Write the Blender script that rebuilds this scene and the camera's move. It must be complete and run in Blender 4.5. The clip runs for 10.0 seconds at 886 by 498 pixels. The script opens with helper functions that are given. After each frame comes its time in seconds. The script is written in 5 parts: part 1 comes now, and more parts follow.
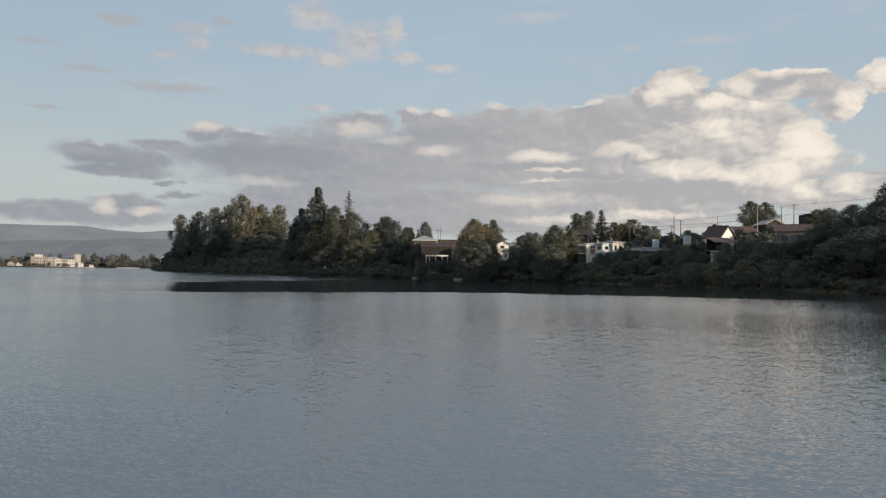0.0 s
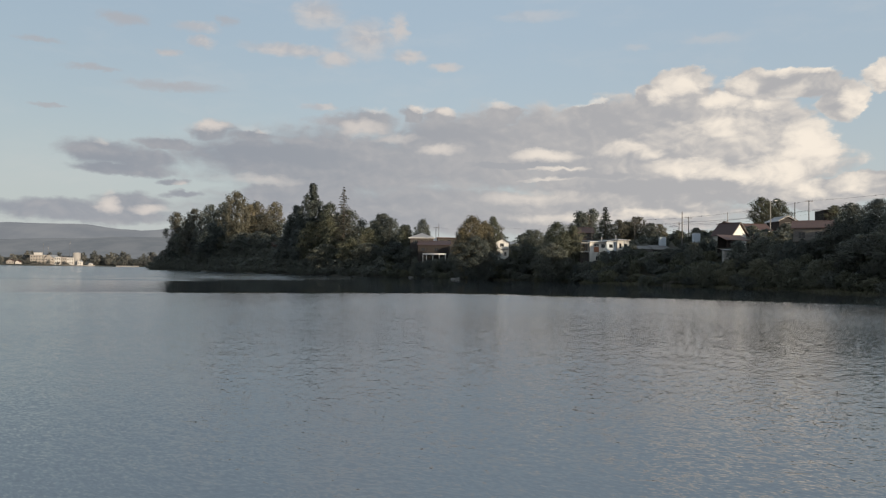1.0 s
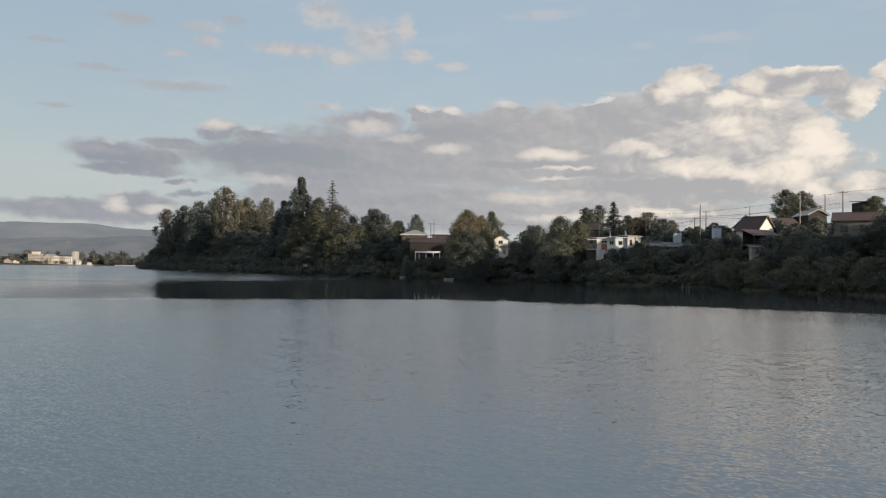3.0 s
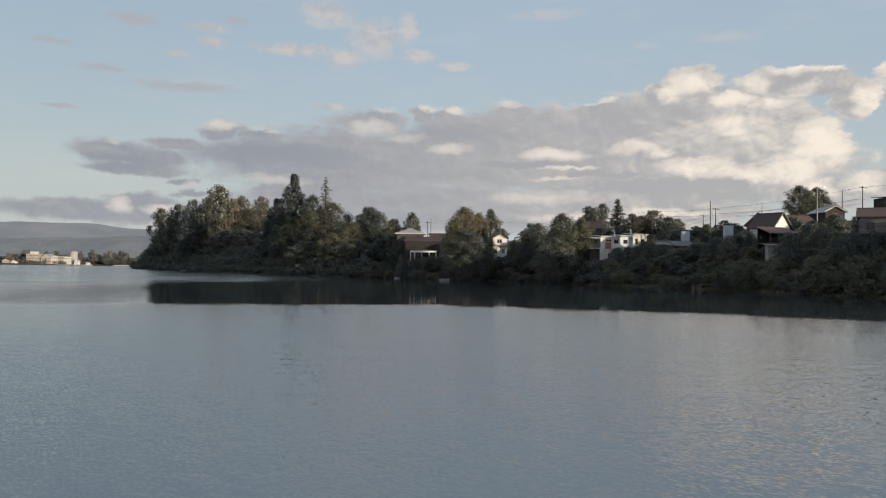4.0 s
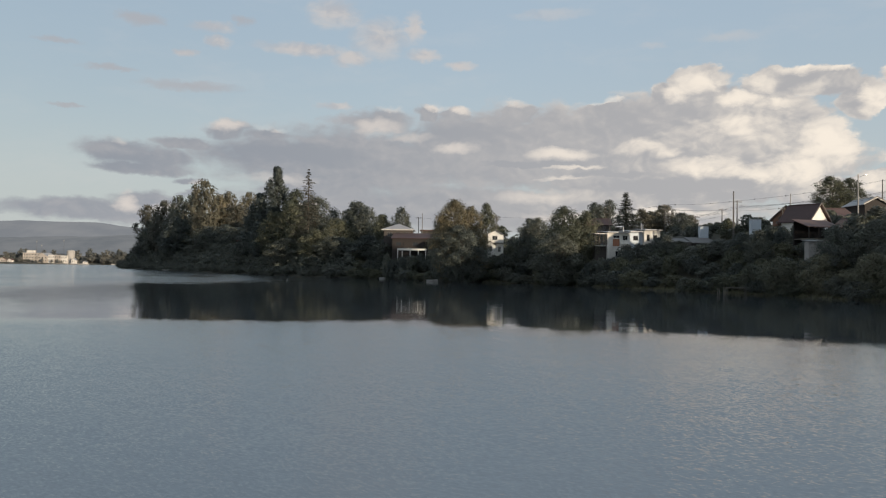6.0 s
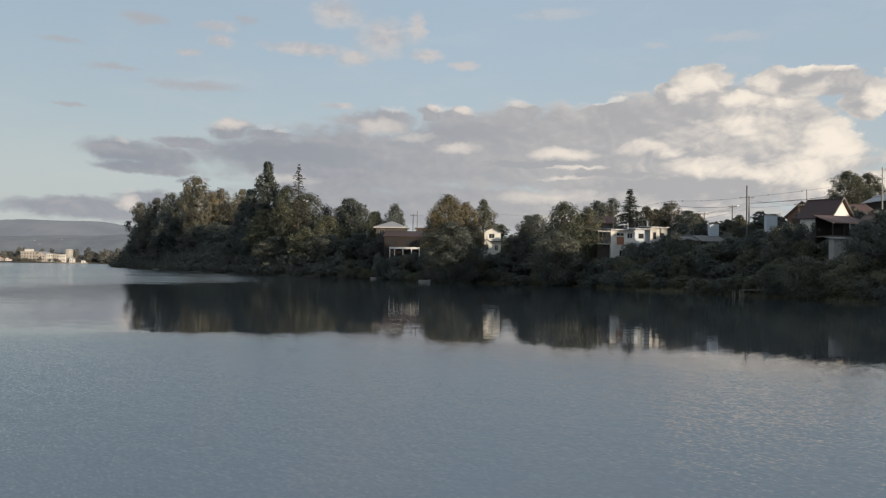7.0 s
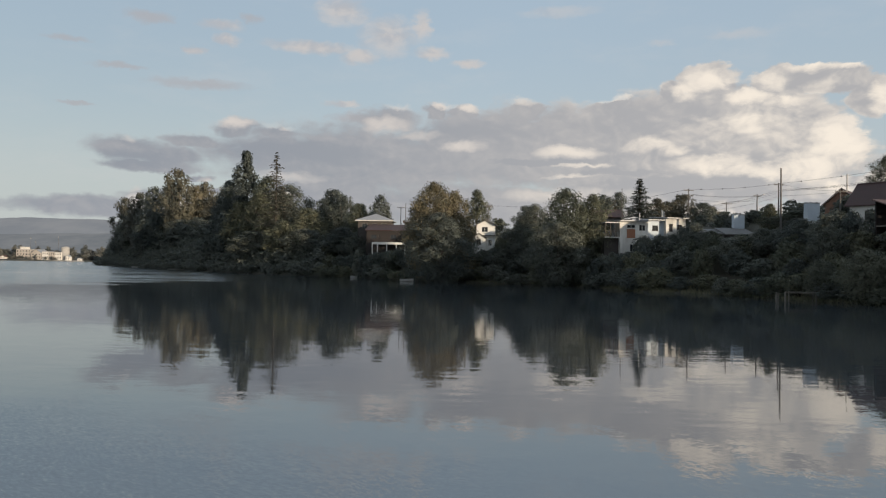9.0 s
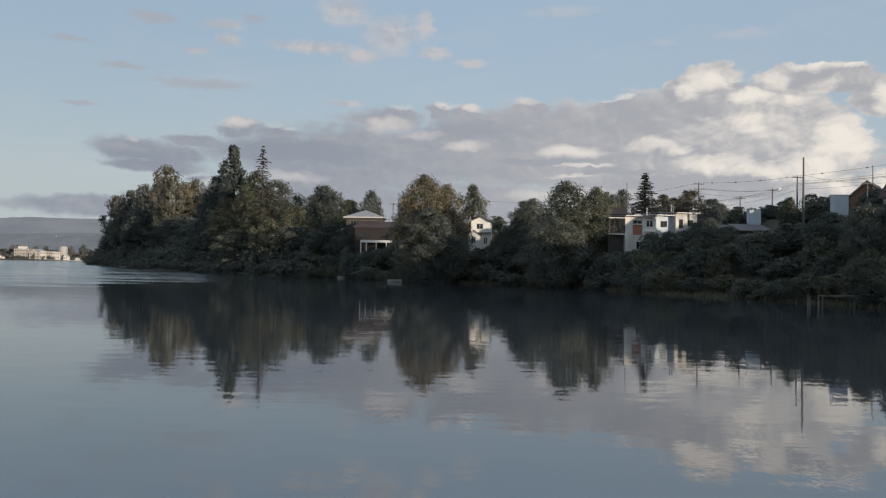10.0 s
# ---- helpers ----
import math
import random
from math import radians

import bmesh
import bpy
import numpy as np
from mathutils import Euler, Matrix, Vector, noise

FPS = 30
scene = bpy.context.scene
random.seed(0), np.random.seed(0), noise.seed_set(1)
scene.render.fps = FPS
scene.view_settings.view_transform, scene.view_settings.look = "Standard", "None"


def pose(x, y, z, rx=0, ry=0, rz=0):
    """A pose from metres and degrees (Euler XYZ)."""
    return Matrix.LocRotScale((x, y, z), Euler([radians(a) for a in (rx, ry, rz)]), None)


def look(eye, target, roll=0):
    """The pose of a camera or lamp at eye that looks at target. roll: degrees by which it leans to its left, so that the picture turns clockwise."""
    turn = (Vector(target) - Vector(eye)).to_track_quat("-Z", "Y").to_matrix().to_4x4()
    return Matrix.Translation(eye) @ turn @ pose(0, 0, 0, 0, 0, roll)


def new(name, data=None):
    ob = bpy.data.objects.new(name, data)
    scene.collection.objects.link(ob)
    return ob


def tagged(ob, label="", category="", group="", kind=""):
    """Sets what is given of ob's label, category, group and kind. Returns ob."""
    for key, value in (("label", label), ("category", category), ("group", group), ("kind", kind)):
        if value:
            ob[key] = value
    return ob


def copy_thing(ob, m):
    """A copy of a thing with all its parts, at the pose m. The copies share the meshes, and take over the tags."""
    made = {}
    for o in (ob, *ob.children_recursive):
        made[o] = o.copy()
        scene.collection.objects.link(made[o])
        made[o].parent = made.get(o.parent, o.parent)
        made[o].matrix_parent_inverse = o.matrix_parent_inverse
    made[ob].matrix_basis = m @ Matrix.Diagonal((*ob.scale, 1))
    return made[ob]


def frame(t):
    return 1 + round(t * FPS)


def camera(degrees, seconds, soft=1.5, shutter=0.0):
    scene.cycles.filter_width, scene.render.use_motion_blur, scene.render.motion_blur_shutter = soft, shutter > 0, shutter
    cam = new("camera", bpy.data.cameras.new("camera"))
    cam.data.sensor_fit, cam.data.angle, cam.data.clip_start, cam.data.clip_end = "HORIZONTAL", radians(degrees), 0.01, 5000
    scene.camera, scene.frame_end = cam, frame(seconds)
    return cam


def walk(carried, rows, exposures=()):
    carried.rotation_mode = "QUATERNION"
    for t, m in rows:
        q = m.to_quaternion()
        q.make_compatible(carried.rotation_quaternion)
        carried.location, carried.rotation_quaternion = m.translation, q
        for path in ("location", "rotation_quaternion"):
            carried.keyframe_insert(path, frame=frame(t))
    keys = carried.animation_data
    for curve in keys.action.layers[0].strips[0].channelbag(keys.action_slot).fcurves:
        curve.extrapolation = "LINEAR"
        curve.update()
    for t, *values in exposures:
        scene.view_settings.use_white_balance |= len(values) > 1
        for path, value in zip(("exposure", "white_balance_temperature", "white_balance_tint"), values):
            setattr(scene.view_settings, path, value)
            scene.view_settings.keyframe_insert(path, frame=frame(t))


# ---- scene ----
cam = camera(60.6, 10.0, soft=1.2)
PATH = [
    (0, (-6.792, -36.467, 3.052), (-6.777, -34.467, 3.106), 0.6),
    (0.5, (-5.769, -31.633, 3.051), (-5.759, -29.634, 3.104), 0.6),
    (1, (-4.818, -26.773, 3.06), (-4.812, -24.773, 3.111), 0.7),
    (1.5, (-3.893, -21.95, 3.071), (-3.892, -19.95, 3.122), 0.7),
    (2, (-2.943, -17.21, 3.076), (-2.946, -15.21, 3.127), 0.7),
    (2.5, (-2.033, -12.42, 3.09), (-2.04, -10.42, 3.139), 0.7),
    (4, (0.571, 1.997, 3.153), (0.553, 3.996, 3.202), 0.7),
    (4.5, (1.472, 6.898, 3.183), (1.45, 8.897, 3.232), 0.7),
    (5, (2.408, 11.847, 3.215), (2.383, 13.846, 3.264), 0.7),
    (5.5, (3.378, 16.8, 3.228), (3.349, 18.799, 3.276), 0.7),
    (7, (6.132, 31.338, 3.184), (6.092, 33.337, 3.231), 0.9),
    (7.5, (6.999, 36.076, 3.164), (6.955, 38.075, 3.209), 0.8),
    (8, (7.794, 40.747, 3.131), (7.748, 42.746, 3.175), 0.9),
    (8.5, (8.547, 45.567, 3.1), (8.497, 47.565, 3.142), 0.9),
    (9, (9.371, 50.516, 3.081), (9.318, 52.515, 3.123), 0.9),
    (9.5, (10.205, 55.551, 3.078), (10.148, 57.55, 3.119), 0.9),
    (10, (11.075, 60.578, 3.06), (11.015, 62.576, 3.101), 0.9),
]
walk(cam, [(t, look(eye, target, roll)) for t, eye, target, roll in PATH],
     exposures=[(0, 0.05, 6800, 10), (9.1, 0.06, 6800, 10), (10, -0.02, 6450, 10)])

# ---- light ----
SUN_EL, SUN_AZ = radians(6.0), radians(132.5)  # low evening sun, behind and to the right of the way ahead
to_sun = Vector((math.sin(SUN_AZ) * math.cos(SUN_EL), math.cos(SUN_AZ) * math.cos(SUN_EL), math.sin(SUN_EL)))
sun_data = bpy.data.lights.new("sun", "SUN")
sun_data.energy, sun_data.angle, sun_data.color = 5.0, radians(0.6), (1.0, 0.86, 0.68)
sun = new("sun", sun_data)
sun.matrix_world = look(to_sun * 300, (0, 0, 0))


class Nodes:
    """A small builder of node trees: numbers or sockets go in, sockets come out."""

    def __init__(self, tree):
        self.tree = tree

    def put(self, kind, ins=(), out=0, **props):
        n = self.tree.nodes.new(kind)
        for k, v in props.items():
            setattr(n, k, v)
        for k, v in (ins.items() if isinstance(ins, dict) else enumerate(ins)):
            if v is None:
                continue
            if isinstance(v, bpy.types.NodeSocket):
                self.tree.links.new(v, n.inputs[k])
            else:
                n.inputs[k].default_value = v
        return n.outputs[out] if n.outputs else None

    def m(self, op, a, b=None, c=None, clamp=False):
        return self.put("ShaderNodeMath", [a, b, c], operation=op, use_clamp=clamp)

    def v(self, op, a, b=None, out=0):
        return self.put("ShaderNodeVectorMath", [a, b], out=out, operation=op)

    def step(self, x, lo, hi, a=0.0, b=1.0):
        return self.put("ShaderNodeMapRange", [x, lo, hi, a, b], interpolation_type="SMOOTHSTEP")

    def mix(self, f, a, b):
        n = self.tree.nodes.new("ShaderNodeMix")
        n.data_type = "RGBA"
        for i, v in ((0, f), (6, a), (7, b)):
            if isinstance(v, bpy.types.NodeSocket):
                self.tree.links.new(v, n.inputs[i])
            elif i == 0:
                n.inputs[i].default_value = v
            else:
                n.inputs[i].default_value = (*v, 1.0)
        return n.outputs[2]

    def noise(self, vec, scale, detail=4.0, rough=0.5, out=0, distortion=0.0):
        return self.put("ShaderNodeTexNoise", {"Vector": vec, "Scale": scale, "Detail": detail, "Roughness": rough, "Distortion": distortion}, out=out)


def lumps(n, q, blobs):
    """A soft union of rounded lumps over azimuth and elevation."""
    total = None
    for u, w, ru, rw, *gain in blobs:
        d = n.v("LENGTH", n.v("MULTIPLY", n.v("SUBTRACT", q, (u, w, 0.0)), (1 / ru, 1 / rw, 0.0)), out=1)
        f = n.m("SUBTRACT", 1.0, n.m("POWER", d, 1.7))
        if gain:
            f = n.m("MULTIPLY", n.m("MAXIMUM", f, -0.5), gain[0])
        total = f if total is None else n.m("SMOOTH_MAX", total, f, 0.15)
    return total


# lumps of cloud: azimuth, elevation, half width, half height in radians, and strength
BODY = [(-0.130, 0.136, 0.238, 0.052), (-0.239, 0.143, 0.116, 0.030), (0.063, 0.154, 0.220, 0.057), (0.253, 0.148, 0.222, 0.077), (0.368, 0.165, 0.105, 0.063), (0.431, 0.146, 0.051, 0.050),
        (0.311, 0.232, 0.040, 0.020), (0.394, 0.223, 0.039, 0.021), (0.451, 0.222, 0.043, 0.018), (0.490, 0.199, 0.027, 0.026), (0.536, 0.225, 0.029, 0.016), (-0.102, 0.189, 0.053, 0.022),
        (-0.037, 0.198, 0.022, 0.013), (0.001, 0.200, 0.024, 0.013), (0.081, 0.199, 0.031, 0.017), (0.192, 0.202, 0.045, 0.013), (0.266, 0.220, 0.020, 0.017), (-0.300, 0.171, 0.031, 0.015),
        (-0.246, 0.166, 0.043, 0.010)]
BASE = [(-0.424, 0.136, 0.052, 0.018), (-0.374, 0.130, 0.053, 0.017), (-0.396, 0.117, 0.071, 0.010), (-0.341, 0.151, 0.053, 0.010), (-0.340, 0.105, 0.024, 0.005),
        (-0.328, 0.090, 0.035, 0.006), (-0.453, 0.062, 0.138, 0.015), (-0.385, 0.075, 0.054, 0.016), (-0.220, 0.094, 0.051, 0.017), (-0.152, 0.107, 0.076, 0.029),
        (0.019, 0.076, 0.396, 0.036), (0.463, 0.093, 0.066, 0.019), (0.513, 0.101, 0.040, 0.017)]
LIGHT_LEFT = [(-0.302, 0.178, 0.026, 0.009, 1.10), (-0.257, 0.176, 0.014, 0.004, 0.70), (-0.234, 0.173, 0.014, 0.003, 0.70), (-0.105, 0.184, 0.033, 0.012, 0.80),
              (-0.083, 0.210, 0.025, 0.009, 1.20), (-0.029, 0.208, 0.016, 0.006, 1.30), (0.004, 0.206, 0.019, 0.007, 1.30), (-0.057, 0.170, 0.030, 0.006, 0.50),
              (-0.004, 0.154, 0.030, 0.007, 0.70), (0.077, 0.214, 0.019, 0.006, 0.60), (0.133, 0.149, 0.043, 0.010, 1.20), (0.156, 0.131, 0.035, 0.003, 1.00),
              (0.137, 0.118, 0.031, 0.003, 0.70), (0.188, 0.215, 0.030, 0.004, 1.00)]
LIGHT_LOW = [(0.115, 0.095, 0.066, 0.010, 0.60), (0.167, 0.067, 0.094, 0.007, 0.60), (-0.417, 0.089, 0.007, 0.009, 0.90), (-0.412, 0.072, 0.016, 0.010, 1.00),
             (-0.365, 0.070, 0.027, 0.006, 0.90), (-0.334, 0.103, 0.009, 0.006, 0.80), (-0.312, 0.101, 0.011, 0.005, 0.70), (-0.424, 0.149, 0.009, 0.005, 0.50),
             (-0.238, 0.111, 0.056, 0.006, 0.50)]
LIGHT_RIGHT = [(0.311, 0.233, 0.034, 0.016, 1.00), (0.282, 0.223, 0.017, 0.015, 1.00), (0.355, 0.208, 0.033, 0.010, 1.20), (0.388, 0.228, 0.026, 0.013, 0.90),
               (0.417, 0.238, 0.025, 0.007, 0.70), (0.438, 0.217, 0.017, 0.009, 0.60), (0.457, 0.237, 0.037, 0.005, 0.70), (0.503, 0.197, 0.019, 0.023, 1.10),
               (0.534, 0.228, 0.024, 0.015, 1.00), (0.451, 0.152, 0.037, 0.033, 1.30), (0.466, 0.141, 0.018, 0.026, 1.00), (0.426, 0.125, 0.044, 0.023, 1.10),
               (0.242, 0.156, 0.039, 0.011, 0.70), (0.316, 0.131, 0.047, 0.012, 1.10)]
LIGHT_MORE = [(0.368, 0.120, 0.052, 0.010, 0.90), (0.267, 0.146, 0.021, 0.007, 0.70), (0.394, 0.201, 0.032, 0.008, 0.80), (0.368, 0.172, 0.072, 0.031, 0.45),
              (0.501, 0.105, 0.029, 0.014, 0.90), (0.274, 0.073, 0.062, 0.006, 0.80), (0.454, 0.103, 0.027, 0.012, 1.00)]
SHADE = [(0.274, 0.106, 0.118, 0.012, 0.90), (0.093, 0.136, 0.067, 0.004, 0.80), (0.203, 0.123, 0.058, 0.005, 0.80), (-0.217, 0.143, 0.113, 0.017, 0.50), (0.018, 0.176, 0.104, 0.016, 0.35),
         (0.224, 0.187, 0.071, 0.021, 0.40), (0.416, 0.178, 0.026, 0.008, 0.40), (0.457, 0.210, 0.030, 0.008, 0.55), (-0.412, 0.125, 0.056, 0.012, 0.50), (0.347, 0.222, 0.012, 0.005, 0.60),
         (0.342, 0.095, 0.080, 0.007, 0.60)]
PALE_WISPS = [(-0.202, 0.274, 0.054, 0.008), (-0.140, 0.267, 0.022, 0.010), (-0.162, 0.320, 0.033, 0.017), (-0.103, 0.293, 0.036, 0.022), (-0.059, 0.306, 0.013, 0.018),
              (-0.047, 0.274, 0.021, 0.008), (0.002, 0.260, 0.018, 0.006), (-0.317, 0.292, 0.028, 0.007), (-0.310, 0.276, 0.016, 0.007), (-0.350, 0.259, 0.013, 0.005),
              (0.121, 0.322, 0.045, 0.007), (0.345, 0.283, 0.037, 0.006), (-0.161, 0.206, 0.026, 0.004), (0.252, 0.281, 0.018, 0.004)]
GREY_WISPS = [(-0.343, 0.220, 0.061, 0.007), (-0.432, 0.232, 0.032, 0.004), (-0.402, 0.292, 0.027, 0.008), (-0.280, 0.303, 0.016, 0.006), (-0.493, 0.257, 0.027, 0.004),
              (-0.482, 0.184, 0.019, 0.003), (-0.139, 0.190, 0.044, 0.006)]

world = bpy.data.worlds.new("evening_sky")
world.use_nodes = True
scene.world = world
n = Nodes(world.node_tree)
world.node_tree.nodes.clear()
sky = n.put("ShaderNodeTexSky", sky_type="NISHITA", sun_disc=False, sun_elevation=SUN_EL, sun_rotation=SUN_AZ, air_density=1.0, dust_density=1.2, ozone_density=1.6)
way = n.put("ShaderNodeTexCoord")
xyz = world.node_tree.nodes.new("ShaderNodeSeparateXYZ")
world.node_tree.links.new(way, xyz.inputs[0])
az = n.m("ARCTAN2", xyz.outputs[0], xyz.outputs[1])
el = n.m("ARCSINE", xyz.outputs[2])
uv = n.put("ShaderNodeCombineXYZ", [az, el, 0.0])
SKY_GAIN = 0.15
clear = n.mix(n.step(el, 0.05, 0.36), (0.510, 0.590, 0.650), (0.425, 0.545, 0.680))
clear = n.v("MULTIPLY", clear, n.put("ShaderNodeCombineXYZ", [n.step(az, -0.55, 0.15, 0.89, 1.0)] * 3))
sky_colour = n.mix(0.75, n.v("MULTIPLY", sky, (SKY_GAIN, SKY_GAIN, SKY_GAIN)), clear)


def centred(x):
    return n.v("SUBTRACT", x, (0.5, 0.5, 0.5))


def puffs(q):
    """Heaped billows at three sizes, like a cauliflower, over broken cloud stuff."""
    flat = n.v("MULTIPLY", q, (1.0, 1.5, 1.0))
    cells = n.put("ShaderNodeTexVoronoi", {"Vector": flat, "Scale": 20.0, "Detail": 2.0, "Roughness": 0.55, "Lacunarity": 2.3, "Smoothness": 0.35}, feature="SMOOTH_F1", normalize=True)
    fbm = n.m("SUBTRACT", n.noise(flat, 17.0, 9.0, 0.60), 0.5)
    return n.m("ADD", n.m("MULTIPLY", n.m("SUBTRACT", 0.33, cells), 1.1), n.m("MULTIPLY", fbm, 1.1))


# folds and billows that break the outlines
broad = centred(n.noise(n.v("MULTIPLY", uv, (1.0, 1.7, 1.0)), 14.0, 3.0, 0.5, out=1))
fine = centred(n.noise(n.v("MULTIPLY", uv, (1.0, 1.7, 1.0)), 55.0, 5.0, 0.6, out=1))
bent = n.v("ADD", n.v("ADD", uv, n.v("MULTIPLY", broad, (0.035, 0.018, 0.0))), n.v("MULTIPLY", fine, (0.020, 0.013, 0.0)))
curled = n.v("ADD", uv, n.v("MULTIPLY", broad, (0.05, 0.03, 0.0)))
billow = puffs(curled)
relief = n.m("SUBTRACT", billow, puffs(n.v("ADD", curled, (0.0075, 0.0065, 0.0))))
sheet = n.m("SUBTRACT", n.noise(n.v("MULTIPLY", bent, (1.0, 5.0, 1.0)), 7.0, 7.0, 0.58), 0.5)

# scattered cloud over the rest of the sky
rest = n.noise(n.v("MULTIPLY", way, (2.2, 2.2, 4.0)), 1.0, 7.0, 0.55)
aside = n.m("MAXIMUM", n.step(n.m("ABSOLUTE", az), 0.62, 0.85), n.step(el, 0.36, 0.50))
rest = n.m("MULTIPLY", n.step(rest, 0.48, 0.66), n.m("MULTIPLY", aside, 0.7))
colour = n.mix(rest, sky_colour, (0.54, 0.51, 0.53))
# pale haze low over the horizon, and a thin uneven veil
colour = n.mix(n.m("MULTIPLY", n.step(el, 0.22, 0.0), 0.65), colour, (0.50, 0.545, 0.575))
veil = n.noise(n.v("MULTIPLY", bent, (1.0, 3.2, 1.0)), 5.0, 8.0, 0.62)
colour = n.mix(n.m("MULTIPLY", n.step(veil, 0.45, 0.8), 0.22), colour, (0.60, 0.60, 0.61))

# thin shreds high up: pinkish ones that catch the sun, grey ones in shade
tatter = n.m("ADD", n.m("MULTIPLY", billow, 0.7), n.m("MULTIPLY", sheet, 1.9))
drift = n.v("ADD", uv, n.v("MULTIPLY", fine, (0.030, 0.014, 0.0)))
thin = n.m("ADD", lumps(n, drift, GREY_WISPS), tatter)
colour = n.mix(n.m("MULTIPLY", n.step(thin, -0.55, 1.15), 0.75), colour, (0.395, 0.405, 0.445))
pale = n.m("ADD", lumps(n, drift, PALE_WISPS), tatter)
pale_tone = n.mix(n.step(n.m("MULTIPLY_ADD", relief, 2.5, n.m("MULTIPLY_ADD", az, 1.5, 0.35)), -0.3, 0.5), (0.45, 0.455, 0.49), (0.58, 0.55, 0.545))
colour = n.mix(n.m("MULTIPLY", n.step(pale, -0.75, 1.35), n.step(az, 0.0, 0.12, 0.85, 0.35)), colour, pale_tone)

# the long bank: grey body, cream where the low sun reaches it
base = n.m("ADD", n.m("MULTIPLY", lumps(n, bent, BASE), 1.1), n.m("MULTIPLY", sheet, 1.2))
body = n.m("SMOOTH_MAX", n.m("MULTIPLY_ADD", billow, 1.15, lumps(n, bent, BODY)), n.m("MULTIPLY_ADD", billow, 0.5, base), 0.1)
glow = n.m("MAXIMUM", n.m("MAXIMUM", lumps(n, bent, LIGHT_LEFT), lumps(n, bent, LIGHT_LOW)), n.m("MAXIMUM", lumps(n, bent, LIGHT_RIGHT), lumps(n, bent, LIGHT_MORE)))
glow = n.m("SUBTRACT", glow, n.m("MAXIMUM", n.m("MULTIPLY", lumps(n, bent, SHADE), 0.9), 0.0))
rim = n.m("MULTIPLY", n.step(body, 0.50, 0.05), n.step(el, 0.10, 0.20, 0.0, 0.40))
shape = n.m("MULTIPLY_ADD", relief, n.step(az, 0.05, 0.35, 0.7, 2.0), n.m("MULTIPLY_ADD", billow, n.step(az, 0.05, 0.35, 0.22, 0.35), n.m("MULTIPLY", sheet, 0.45)))
glow = n.m("ADD", n.m("ADD", glow, rim), shape)
grey_tone = n.mix(n.step(az, -0.35, 0.40), (0.275, 0.305, 0.360), (0.41, 0.415, 0.44))
cream = n.mix(n.step(az, -0.2, 0.45), (0.66, 0.62, 0.60), (0.89, 0.82, 0.735))
soft_edge = n.step(az, -0.2, 0.40, 0.75, 0.24)
colour = n.mix(n.m("MULTIPLY", n.step(body, -0.12, soft_edge), 0.97), colour, n.mix(n.step(glow, -0.60, 1.35), grey_tone, cream))
back = n.put("ShaderNodeBackground", [colour, 1.0])
n.put("ShaderNodeOutputWorld", [back])

# ---- materials ----


def material(name, base, other, scale=3.0, rough=0.7, bump=0.0, metal=0.0, fine=30.0, mottle=0.5, vary=0.0, stretch=(1, 1, 1)):
    """A surface of two colours mixed by patches and grain, with fine relief."""
    mat = bpy.data.materials.new(name)
    mat.use_nodes = True
    k = Nodes(mat.node_tree)
    bsdf = mat.node_tree.nodes["Principled BSDF"]
    pos = k.v("MULTIPLY", k.put("ShaderNodeTexCoord", out=3), stretch)
    patch = k.noise(pos, scale, 4.0, 0.6)
    grain = k.noise(pos, fine, 3.0, 0.6)
    f = k.m("ADD", k.step(patch, 0.5 - mottle * 0.5, 0.5 + mottle * 0.5, 0.0, 0.75), k.m("MULTIPLY", grain, 0.3), clamp=True)
    col = k.mix(f, base, other)
    if vary:
        r = k.put("ShaderNodeObjectInfo", out=5)
        col = k.v("MULTIPLY", col, k.put("ShaderNodeCombineXYZ", [k.m("MULTIPLY_ADD", r, vary, 1 - vary / 2)] * 3))
    mat.node_tree.links.new(col, bsdf.inputs["Base Color"])
    mat.node_tree.links.new(k.m("MULTIPLY_ADD", grain, 0.25, rough - 0.12, clamp=True), bsdf.inputs["Roughness"])
    bsdf.inputs["Metallic"].default_value = metal
    if bump:
        mat.node_tree.links.new(k.put("ShaderNodeBump", {"Height": grain, "Distance": bump, "Strength": 0.6}), bsdf.inputs["Normal"])
    return mat


def leaf_material(name, base, other, glow=0.25):
    """Foliage: every leaf of its own tint, every tree of its own shade; light passes partly through."""
    mat = bpy.data.materials.new(name)
    mat.use_nodes = True
    k = Nodes(mat.node_tree)
    mat.node_tree.nodes.remove(mat.node_tree.nodes["Principled BSDF"])
    out = mat.node_tree.nodes["Material Output"]
    island = k.put("ShaderNodeNewGeometry", out=8)
    patch = k.noise(k.put("ShaderNodeTexCoord", out=3), 0.45, 3.0, 0.6)
    f = k.m("ADD", k.m("MULTIPLY", island, 0.35), k.step(patch, 0.35, 0.65, 0.0, 0.6), clamp=True)
    col = k.mix(f, base, other)
    r = k.put("ShaderNodeObjectInfo", out=5)
    col = k.v("MULTIPLY", col, k.put("ShaderNodeCombineXYZ", [k.m("MULTIPLY_ADD", r, 0.5, 0.75), k.m("MULTIPLY_ADD", r, 0.4, 0.8), k.m("MULTIPLY_ADD", r, 0.3, 0.85)]))
    skin = k.put("ShaderNodeBsdfPrincipled", {"Base Color": col, "Roughness": 0.62, "Specular IOR Level": 0.25})
    thin = k.put("ShaderNodeBsdfTranslucent", [col])
    mat.node_tree.links.new(k.put("ShaderNodeMixShader", [glow, skin, thin]), out.inputs[0])
    return mat


